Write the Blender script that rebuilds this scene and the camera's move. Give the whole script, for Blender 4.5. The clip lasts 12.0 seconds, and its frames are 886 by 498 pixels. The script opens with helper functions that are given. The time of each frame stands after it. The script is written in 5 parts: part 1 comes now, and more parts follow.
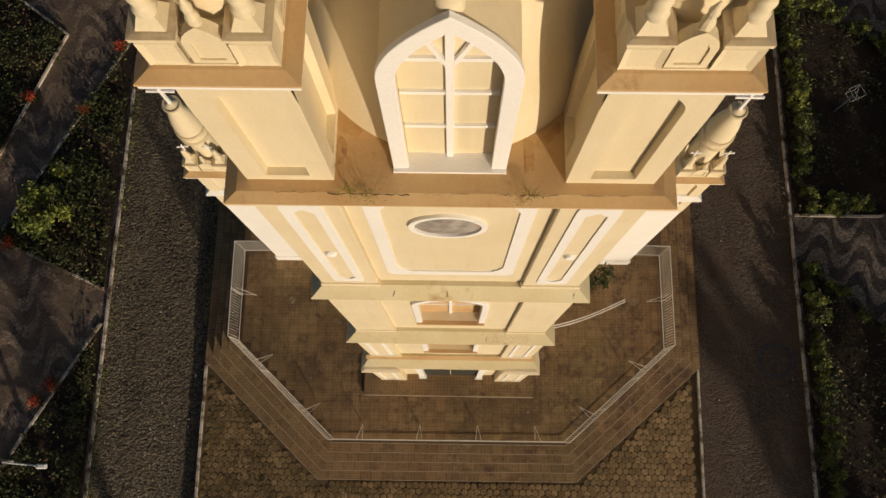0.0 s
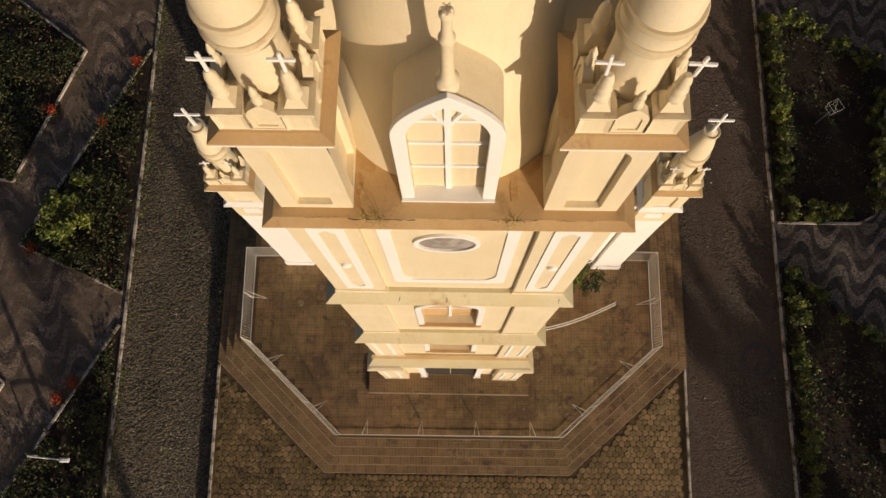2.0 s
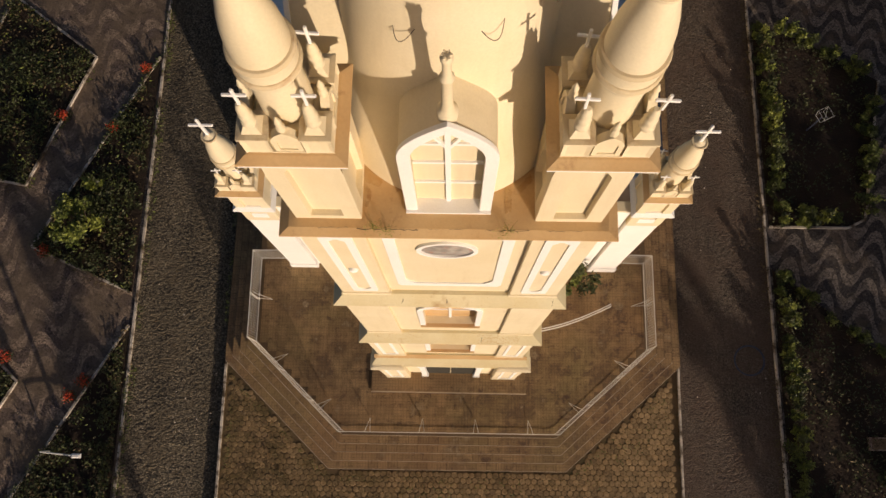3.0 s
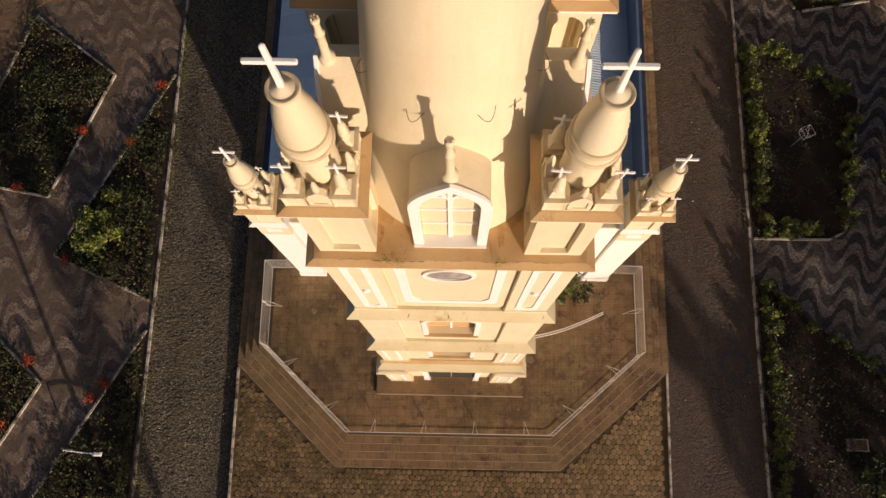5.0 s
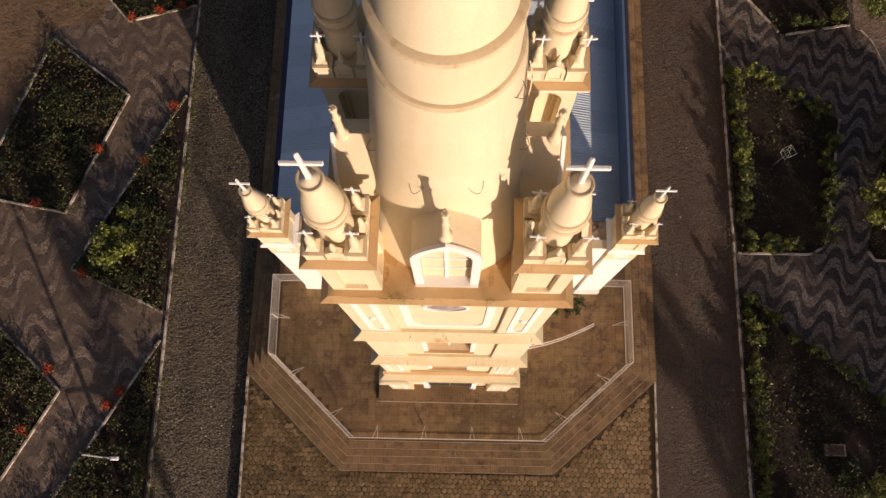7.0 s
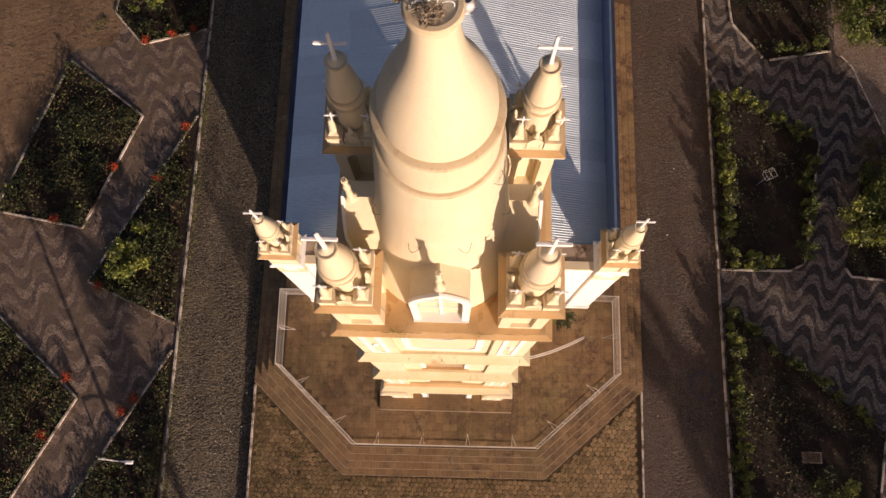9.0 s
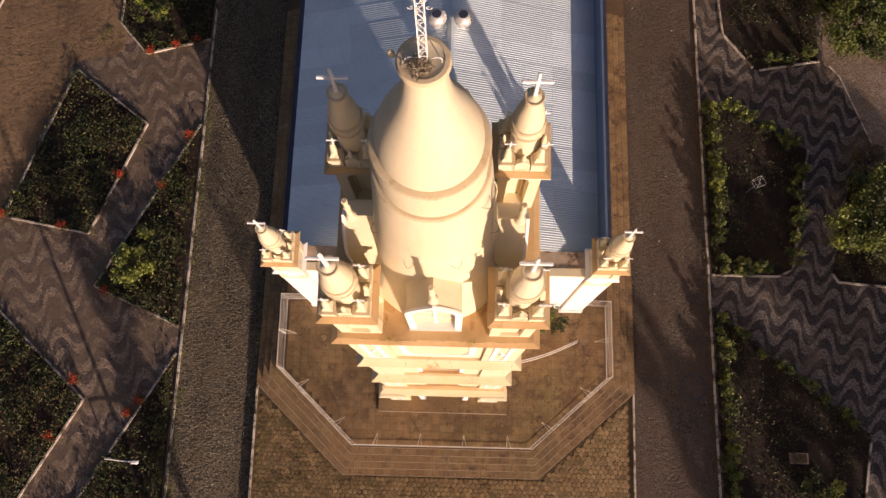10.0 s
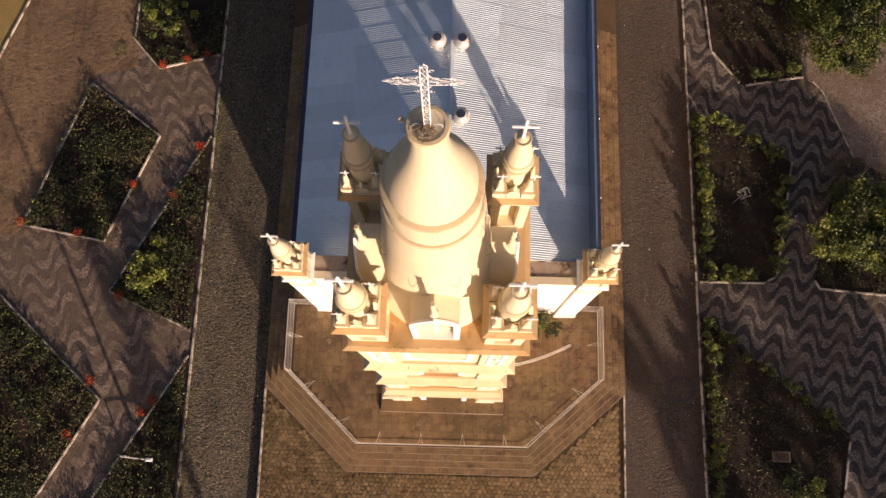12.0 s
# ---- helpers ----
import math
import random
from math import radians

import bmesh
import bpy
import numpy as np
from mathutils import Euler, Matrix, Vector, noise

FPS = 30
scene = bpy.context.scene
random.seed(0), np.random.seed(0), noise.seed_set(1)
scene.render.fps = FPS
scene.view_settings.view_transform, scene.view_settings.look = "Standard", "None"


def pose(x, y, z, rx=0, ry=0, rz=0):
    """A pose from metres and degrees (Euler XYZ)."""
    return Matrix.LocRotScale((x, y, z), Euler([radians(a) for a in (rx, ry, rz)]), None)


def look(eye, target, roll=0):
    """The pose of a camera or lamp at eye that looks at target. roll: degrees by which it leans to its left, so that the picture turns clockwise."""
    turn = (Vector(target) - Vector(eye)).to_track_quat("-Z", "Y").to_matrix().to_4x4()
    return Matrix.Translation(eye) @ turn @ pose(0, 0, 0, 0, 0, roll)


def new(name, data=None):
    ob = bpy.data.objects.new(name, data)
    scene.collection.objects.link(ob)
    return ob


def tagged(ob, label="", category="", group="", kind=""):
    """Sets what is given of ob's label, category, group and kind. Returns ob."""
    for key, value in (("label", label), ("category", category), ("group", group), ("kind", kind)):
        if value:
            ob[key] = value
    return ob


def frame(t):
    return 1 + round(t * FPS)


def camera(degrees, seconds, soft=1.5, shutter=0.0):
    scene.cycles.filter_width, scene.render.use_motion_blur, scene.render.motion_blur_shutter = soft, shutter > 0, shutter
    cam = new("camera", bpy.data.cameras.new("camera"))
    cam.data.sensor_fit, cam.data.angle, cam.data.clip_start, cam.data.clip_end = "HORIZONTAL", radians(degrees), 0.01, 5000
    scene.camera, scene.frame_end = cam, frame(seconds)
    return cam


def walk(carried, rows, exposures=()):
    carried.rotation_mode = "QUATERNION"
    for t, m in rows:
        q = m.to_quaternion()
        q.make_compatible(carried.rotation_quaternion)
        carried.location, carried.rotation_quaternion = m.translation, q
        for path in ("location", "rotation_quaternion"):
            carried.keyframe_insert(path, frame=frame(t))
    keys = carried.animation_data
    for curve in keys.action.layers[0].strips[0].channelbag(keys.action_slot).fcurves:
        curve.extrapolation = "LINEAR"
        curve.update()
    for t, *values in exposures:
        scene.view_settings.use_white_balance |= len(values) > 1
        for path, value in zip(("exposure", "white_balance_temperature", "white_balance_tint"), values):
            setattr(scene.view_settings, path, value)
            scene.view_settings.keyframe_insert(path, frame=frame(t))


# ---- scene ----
cam = camera(60.8, 12.0)
PATH = [
    (0, (0.054, -2.495, 33.475), (0.026, -2.032, 31.53), -2.6),
    (0.5, (0.082, -2.508, 33.903), (0.055, -2.045, 31.958), -2.5),
    (1, (0.065, -2.62, 34.343), (0.036, -2.156, 32.398), -2.7),
    (1.5, (0.083, -2.674, 34.846), (0.053, -2.209, 32.901), -2.8),
    (2, (0.091, -2.735, 35.332), (0.061, -2.268, 33.387), -2.8),
    (2.5, (0.104, -2.832, 35.846), (0.072, -2.363, 33.902), -2.9),
    (4.5, (0.115, -2.914, 37.907), (0.083, -2.446, 35.962), -2.9),
    (5, (0.101, -2.839, 38.426), (0.067, -2.371, 36.482), -3.0),
    (5.5, (0.091, -2.77, 38.956), (0.058, -2.303, 37.012), -3.0),
    (6, (0.113, -2.682, 39.465), (0.079, -2.216, 37.521), -3.0),
    (6.5, (0.149, -2.604, 39.992), (0.115, -2.139, 38.047), -3.0),
    (7, (0.171, -2.496, 40.538), (0.137, -2.031, 38.593), -3.0),
    (9, (0.31, -2.045, 42.846), (0.275, -1.584, 40.9), -2.9),
    (9.5, (0.381, -1.987, 43.424), (0.346, -1.526, 41.478), -2.8),
    (10, (0.455, -1.996, 44.013), (0.421, -1.534, 42.067), -2.7),
    (10.5, (0.486, -2.027, 44.594), (0.452, -1.565, 42.648), -2.7),
    (11, (0.487, -2.035, 45.134), (0.454, -1.574, 43.188), -2.6),
    (11.5, (0.477, -2.029, 45.65), (0.443, -1.568, 43.704), -2.7),
    (12, (0.469, -2.028, 46.167), (0.436, -1.566, 44.221), -2.5),
]
walk(cam, [(t, look(eye, target, roll)) for t, eye, target, roll in PATH],
     exposures=[(0, -0.65, 6400, 19), (2.5, -0.44, 6400, 24), (5.5, -0.25, 6400, 30), (9.5, 0.11, 6600, 38), (12, 0.33, 6680, 36)])

# ---------------------------------------------------------------- light
SUN_AZ, SUN_EL = 28.5, 13.0            # degrees: from straight ahead of the facade towards +x; above the horizon
world = bpy.data.worlds.new("world")
scene.world = world
world.use_nodes = True
sky = world.node_tree.nodes.new("ShaderNodeTexSky")
sky.sky_type, sky.sun_disc = "NISHITA", False
sky.dust_density = 2.5
sky.sun_elevation, sky.sun_rotation = radians(SUN_EL), radians(180 - SUN_AZ)
world.node_tree.nodes["Background"].inputs["Strength"].default_value = 0.074
world.node_tree.links.new(sky.outputs[0], world.node_tree.nodes["Background"].inputs["Color"])
sun = new("sun", bpy.data.lights.new("sun", "SUN"))
sun.data.energy, sun.data.angle, sun.data.color = 5.0, radians(0.65), (1.0, 0.872, 0.625)
sun_from = Vector((math.sin(radians(SUN_AZ)), -math.cos(radians(SUN_AZ)), math.tan(radians(SUN_EL))))
sun.matrix_world = look(sun_from * 60, (0, 0, 0))

# ---------------------------------------------------------------- materials
def hexc(r, g, b):
    """A base colour from 0-255 display values."""
    return tuple(((c / 255) / 12.92 if c / 255 < 0.04045 else ((c / 255 + 0.055) / 1.055) ** 2.4) for c in (r, g, b)) + (1.0,)


class Nodes:
    def __init__(self, name):
        self.m = bpy.data.materials.new(name)
        self.m.use_nodes = True
        self.t = self.m.node_tree
        self.bsdf = self.t.nodes["Principled BSDF"]
        self.pos = self.add("ShaderNodeNewGeometry").outputs["Position"]

    def add(self, kind, **inputs):
        n = self.t.nodes.new(kind)
        for k, v in inputs.items():
            self.put(v, n.inputs[k.replace("_", " ")])
        return n

    def put(self, v, socket):
        if isinstance(v, bpy.types.NodeSocket):
            self.t.links.new(v, socket)
        else:
            socket.default_value = v

    def noise(self, scale, detail=4.0, rough=0.55, at=None):
        return self.add("ShaderNodeTexNoise", Vector=at or self.pos, Scale=scale, Detail=detail, Roughness=rough).outputs["Fac"]

    def ramp(self, fac, lo, hi, a=(0, 0, 0, 1), b=(1, 1, 1, 1)):
        n = self.add("ShaderNodeValToRGB", Fac=fac)
        n.color_ramp.elements[0].position, n.color_ramp.elements[1].position = lo, hi
        n.color_ramp.elements[0].color, n.color_ramp.elements[1].color = a, b
        return n.outputs["Color"]

    def mix(self, fac, a, b, blend="MIX"):
        n = self.t.nodes.new("ShaderNodeMix")
        n.data_type, n.blend_type = "RGBA", blend
        self.put(fac, n.inputs[0]), self.put(a, n.inputs[6]), self.put(b, n.inputs[7])
        return n.outputs[2]

    def math(self, op, a, b=0.0, c=0.0):
        n = self.t.nodes.new("ShaderNodeMath")
        n.operation = op
        self.put(a, n.inputs[0]), self.put(b, n.inputs[1]), self.put(c, n.inputs[2])
        return n.outputs[0]

    def done(self, color, rough=0.8, bump=None, strength=0.3, dist=0.02, metal=0.0, spec=0.35):
        self.put(color, self.bsdf.inputs["Base Color"])
        self.put(rough, self.bsdf.inputs["Roughness"])
        self.put(metal, self.bsdf.inputs["Metallic"])
        self.put(spec, self.bsdf.inputs["Specular IOR Level"])
        if bump is not None:
            b = self.add("ShaderNodeBump", Height=bump, Strength=strength, Distance=dist)
            self.t.links.new(b.outputs[0], self.bsdf.inputs["Normal"])
        return self.m


def plain(name, a, b, scale=1.5, fine=40.0, rough=0.8, strength=0.25, dist=0.01, metal=0.0, dirt=None, dirt_scale=3.0, dirt_lo=0.55, dirt_hi=0.75, spec=0.35, vary=0.0):
    """Two tones at a large scale, grain at a small one, and stains of a third tone."""
    n = Nodes(name)
    c = n.mix(n.ramp(n.noise(scale), 0.3, 0.7), a, b)
    grain = n.noise(fine, 3)
    c = n.mix(n.math("MULTIPLY", grain, 0.35), c, n.mix(1.0, c, (0.55, 0.52, 0.48, 1), "MULTIPLY"))
    if vary:
        r = n.add("ShaderNodeObjectInfo").outputs["Random"]
        i = n.t.nodes["Geometry"].outputs["Random Per Island"]
        k = n.math("ADD", 1 - vary, n.math("MULTIPLY", n.math("FRACT", n.math("ADD", r, i)), 2 * vary))
        hsv = n.add("ShaderNodeHueSaturation", Color=c, Value=k)
        c = hsv.outputs[0]
    if dirt:
        c = n.mix(n.ramp(n.noise(dirt_scale, 7, 0.65), dirt_lo, dirt_hi), c, dirt)
    return n.done(c, rough, n.math("ADD", grain, n.noise(fine / 6, 3)), strength, dist, metal, spec)



def cream_material():
    """Painted plaster: two cream tones, faint rain streaks and yellowed patches."""
    n = Nodes("cream_plaster")
    c = n.mix(n.ramp(n.noise(0.7), 0.3, 0.7), (0.760, 0.650, 0.425, 1), (0.820, 0.718, 0.505, 1))
    grain = n.noise(30, 3)
    c = n.mix(n.math("MULTIPLY", grain, 0.35), c, n.mix(1.0, c, (0.55, 0.52, 0.48, 1), "MULTIPLY"))
    c = n.mix(n.ramp(n.noise(1.6, 7, 0.65), 0.62, 0.88), c, (0.64, 0.51, 0.30, 1))
    tall = n.add("ShaderNodeMapping", Vector=n.pos, Scale=(1.0, 1.0, 0.09)).outputs[0]
    c = n.mix(n.math("MULTIPLY", n.ramp(n.noise(5.5, 5, 0.6, at=tall), 0.50, 0.75), 0.32), c, (0.60, 0.49, 0.30, 1))
    return n.done(c, 0.82, n.math("ADD", grain, n.noise(5, 3)), 0.14, 0.008)


CREAM = cream_material()
WHITE = plain("white_paint", (0.90, 0.885, 0.84, 1), (0.94, 0.925, 0.885, 1), 1.2, 45, 0.6, 0.1, 0.004, dirt=(0.60, 0.55, 0.47, 1), dirt_scale=4, dirt_lo=0.70, dirt_hi=0.9)
LEDGE = plain("weathered_ledge", (0.58, 0.365, 0.160, 1), (0.67, 0.465, 0.232, 1), 1.1, 22, 0.9, 0.3, 0.01, dirt=(0.30, 0.15, 0.06, 1), dirt_scale=2.6, dirt_lo=0.60, dirt_hi=0.80)
LEDGE_PALE = plain("pale_weathered_ledge", (0.66, 0.55, 0.31, 1), (0.74, 0.66, 0.43, 1), 1.1, 22, 0.9, 0.3, 0.01, dirt=(0.40, 0.24, 0.10, 1), dirt_scale=1.9, dirt_lo=0.60, dirt_hi=0.80)

TAN = plain("tan_weathered_rim", (0.60, 0.48, 0.29, 1), (0.70, 0.58, 0.37, 1), 1.6, 20, 0.9, 0.3, 0.01, dirt=(0.40, 0.26, 0.14, 1), dirt_scale=3.0)
RUST_PALE = plain("pale_rust", (0.52, 0.30, 0.11, 1), (0.60, 0.41, 0.19, 1), 5.0, 25, 0.9, 0.3, 0.01, dirt=(0.36, 0.18, 0.07, 1), dirt_scale=6)
DARK = plain("dark_interior", (0.03, 0.03, 0.025, 1), (0.05, 0.045, 0.035, 1), 2.0, 20)
GREYSTONE = plain("mottled_grey", (0.20, 0.18, 0.16, 1), (0.48, 0.45, 0.40, 1), 5.0, 20, 0.7, dirt=(0.42, 0.16, 0.10, 1), dirt_scale=7)
CONCRETE = plain("stained_concrete", (0.42, 0.31, 0.21, 1), (0.54, 0.42, 0.30, 1), 2.0, 25, 0.9, 0.3, 0.01, dirt=(0.085, 0.040, 0.024, 1), dirt_scale=1.5, dirt_lo=0.52, dirt_hi=0.64)
ROOF = plain("bluish_roof_metal", (0.66, 0.77, 0.81, 1), (0.72, 0.82, 0.85, 1), 0.4, 12, 0.42, 0.05, 0.003, metal=0.32, spec=0.5, vary=0.10, dirt=(0.52, 0.62, 0.68, 1), dirt_scale=0.9, dirt_lo=0.54, dirt_hi=0.82)
FLASHING = plain("blue_flashing_metal", (0.13, 0.20, 0.30, 1), (0.18, 0.25, 0.36, 1), 0.8, 14, 0.5, 0.06, 0.004, metal=0.2)
GUTTER = plain("dark_gutter_metal", (0.03, 0.04, 0.07, 1), (0.06, 0.07, 0.10, 1), 2.0, 20, 0.5)
STEEL = plain("galvanised_steel", (0.58, 0.57, 0.54, 1), (0.70, 0.69, 0.65, 1), 5, 40, 0.5, metal=0.35)
FENCE = plain("pale_painted_iron", (0.80, 0.77, 0.69, 1), (0.88, 0.85, 0.78, 1), 4, 40, 0.5)


def sett_material():
    """Brown tiles scored into small squares, mossy and uneven, with dark blotches, more of them towards +x."""
    n = Nodes("terrace_tile")
    c = n.mix(n.ramp(n.noise(0.5), 0.3, 0.7), (0.300, 0.178, 0.080, 1), (0.400, 0.260, 0.120, 1))
    c = n.mix(n.ramp(n.noise(0.28, 4, 0.6), 0.48, 0.72), c, (0.285, 0.204, 0.084, 1))
    grain = n.noise(18, 3)
    c = n.mix(n.math("MULTIPLY", grain, 0.40), c, (0.12, 0.075, 0.038, 1))
    r = n.math("FRACT", n.math("ADD", n.add("ShaderNodeObjectInfo").outputs["Random"], n.t.nodes["Geometry"].outputs["Random Per Island"]))
    c = n.add("ShaderNodeHueSaturation", Color=c, Value=n.math("ADD", 0.84, n.math("MULTIPLY", r, 0.30))).outputs[0]
    c = n.mix(n.ramp(n.noise(0.45, 9, 0.74), 0.50, 0.68), c, (0.105, 0.062, 0.034, 1))
    across = n.math("MULTIPLY", n.add("ShaderNodeSeparateXYZ", Vector=n.pos).outputs[0], 0.0045)
    c = n.mix(n.ramp(n.math("ADD", n.noise(1.3, 9, 0.78), across), 0.55, 0.66), c, (0.105, 0.060, 0.036, 1))
    c = n.mix(n.math("MULTIPLY", n.ramp(n.noise(4.5, 6, 0.7), 0.56, 0.66), 0.6), c, (0.100, 0.060, 0.036, 1))
    c = n.mix(n.ramp(n.noise(0.9, 6, 0.7), 0.60, 0.72), c, (0.40, 0.30, 0.17, 1))
    xyz = n.add("ShaderNodeSeparateXYZ", Vector=n.pos)
    score = None
    for k in (0, 1):
        d = n.math("ABSOLUTE", n.math("SUBTRACT", n.math("FRACT", n.math("DIVIDE", xyz.outputs[k], 0.1333)), 0.5))
        s = n.math("GREATER_THAN", d, 0.43)
        score = s if score is None else n.math("MAXIMUM", score, s)
    c = n.mix(n.math("MULTIPLY", score, 0.42), c, (0.055, 0.036, 0.023, 1))
    return n.done(c, 0.75, n.math("SUBTRACT", grain, score), 0.4, 0.006)


TERRACE = sett_material()
GROUT = plain("tile_joint", (0.11, 0.072, 0.038, 1), (0.15, 0.096, 0.048, 1), 1.0, 20)
NOSING = plain("step_nosing", (0.48, 0.37, 0.25, 1), (0.62, 0.50, 0.35, 1), 3.0, 30, 0.8)
HEXJOINT = plain("paver_joint", (0.105, 0.072, 0.034, 1), (0.190, 0.128, 0.062, 1), 0.8, 16, 0.95, 0.5, dirt=(0.055, 0.050, 0.020, 1), dirt_scale=1.8, dirt_lo=0.50, dirt_hi=0.68)
KERB = plain("whitewashed_kerb", (0.54, 0.47, 0.38, 1), (0.70, 0.63, 0.53, 1), 1.2, 30, 0.9, 0.4, 0.01, dirt=(0.09, 0.065, 0.04, 1), dirt_scale=1.3, dirt_lo=0.46, dirt_hi=0.60)
SOIL = plain("dark_soil", (0.018, 0.012, 0.008, 1), (0.042, 0.026, 0.015, 1), 0.7, 9, 0.95, 0.8, 0.05, dirt=(0.022, 0.03, 0.010, 1), dirt_scale=1.2)


def earth_material():
    """Trodden dry earth: broad tones, darker clods and dark streaks stretched one way, crumbs of stone."""
    n = Nodes("dry_earth")
    c = n.mix(n.ramp(n.noise(0.30, 4), 0.3, 0.7), (0.205, 0.130, 0.070, 1), (0.320, 0.208, 0.114, 1))
    stretched = n.add("ShaderNodeMapping", Vector=n.pos, Rotation=(0, 0, radians(25)), Scale=(1.0, 0.22, 1.0)).outputs[0]
    c = n.mix(n.ramp(n.noise(0.8, 8, 0.7, at=stretched), 0.50, 0.68), c, (0.150, 0.096, 0.054, 1))
    c = n.mix(n.ramp(n.noise(2.4, 9, 0.75), 0.52, 0.68), c, (0.120, 0.078, 0.046, 1))
    c = n.mix(n.ramp(n.noise(0.6, 6, 0.7), 0.58, 0.74), c, (0.105, 0.088, 0.036, 1))
    crumbs = n.noise(12, 5, 0.7)
    c = n.mix(n.ramp(crumbs, 0.45, 0.70), c, n.mix(1.0, c, (0.55, 0.52, 0.48, 1), "MULTIPLY"))
    return n.done(c, 0.95, n.math("ADD", n.math("MULTIPLY", crumbs, 0.6), n.math("ADD", n.noise(3.5, 6, 0.65), n.noise(1.1, 3))), 1.0, 0.16)


DIRT = earth_material()


def paver_material():
    """Brown stone pavers, each its own tone, scuffed, with moss spreading over one side of the square."""
    n = Nodes("hexagonal_paver")
    c = n.mix(n.ramp(n.noise(0.3, 5), 0.3, 0.7), (0.225, 0.146, 0.069, 1), (0.325, 0.224, 0.111, 1))
    r = n.math("FRACT", n.math("ADD", n.add("ShaderNodeObjectInfo").outputs["Random"], n.t.nodes["Geometry"].outputs["Random Per Island"]))
    c = n.add("ShaderNodeHueSaturation", Color=c, Value=n.math("ADD", 0.72, n.math("MULTIPLY", r, 0.56))).outputs[0]
    grain = n.noise(11, 5, 0.65)
    c = n.mix(n.ramp(grain, 0.42, 0.68), c, n.mix(1.0, c, (0.58, 0.55, 0.50, 1), "MULTIPLY"))
    x = n.add("ShaderNodeSeparateXYZ", Vector=n.pos).outputs[0]
    moss = n.math("SUBTRACT", n.noise(1.3, 8, 0.72), n.math("MULTIPLY", x, 0.007))
    c = n.mix(n.math("MULTIPLY", n.ramp(moss, 0.50, 0.66), 0.8), c, (0.098, 0.070, 0.024, 1))
    c = n.mix(n.ramp(n.noise(3.2, 6, 0.7), 0.62, 0.70), c, (0.060, 0.045, 0.022, 1))
    return n.done(c, 0.9, n.math("ADD", grain, n.noise(3, 3)), 0.6, 0.025)


HEXPAVE = paver_material()


def gravel_material():
    n = Nodes("stony_gravel")
    stones = n.add("ShaderNodeTexVoronoi", Vector=n.pos, Scale=13.0)
    tone = n.add("ShaderNodeSeparateColor", Color=stones.outputs["Color"]).outputs[0]
    c = n.mix(tone, (0.15, 0.108, 0.078, 1), (0.34, 0.27, 0.21, 1))
    c = n.mix(n.ramp(n.noise(0.5, 8, 0.7), 0.45, 0.72), c, (0.17, 0.108, 0.060, 1))
    c = n.mix(n.ramp(n.noise(2.5, 7, 0.7), 0.56, 0.70), c, n.mix(1.0, c, (0.55, 0.52, 0.48, 1), "MULTIPLY"))
    return n.done(c, 0.92, n.math("ADD", n.math("MULTIPLY", stones.outputs["Distance"], -1.0), n.noise(4, 4)), 0.9, 0.04)


GRAVEL = gravel_material()
LEAF = plain("green_leaf", (0.060, 0.088, 0.015, 1), (0.142, 0.162, 0.029, 1), 0.8, 6, 0.55, vary=0.45)
LEAF_LIGHT = plain("light_green_leaf", (0.160, 0.195, 0.032, 1), (0.27, 0.29, 0.048, 1), 0.8, 6, 0.55, vary=0.35)
SAND = plain("ochre_sand", (0.30, 0.20, 0.06, 1), (0.38, 0.27, 0.09, 1), 0.5, 8, 0.95, 0.6, 0.05)
LEAF_DARK = plain("dark_green_leaf", (0.026, 0.040, 0.011, 1), (0.066, 0.072, 0.020, 1), 0.6, 6, 0.6, vary=0.45)
LEAF_DRY = plain("dry_brown_leaf", (0.09, 0.07, 0.03, 1), (0.14, 0.10, 0.045, 1), 0.8, 6, 0.7, vary=0.3)
FLOWER = plain("red_flower", (0.50, 0.045, 0.018, 1), (0.62, 0.09, 0.025, 1), 3, 10, 0.6, vary=0.2)
BARK = plain("grey_brown_bark", (0.09, 0.065, 0.045, 1), (0.14, 0.105, 0.075, 1), 2, 18, 0.95, 0.7, 0.02)
TWIG = plain("nest_twigs", (0.14, 0.105, 0.065, 1), (0.52, 0.43, 0.30, 1), 16, 40, 0.95)


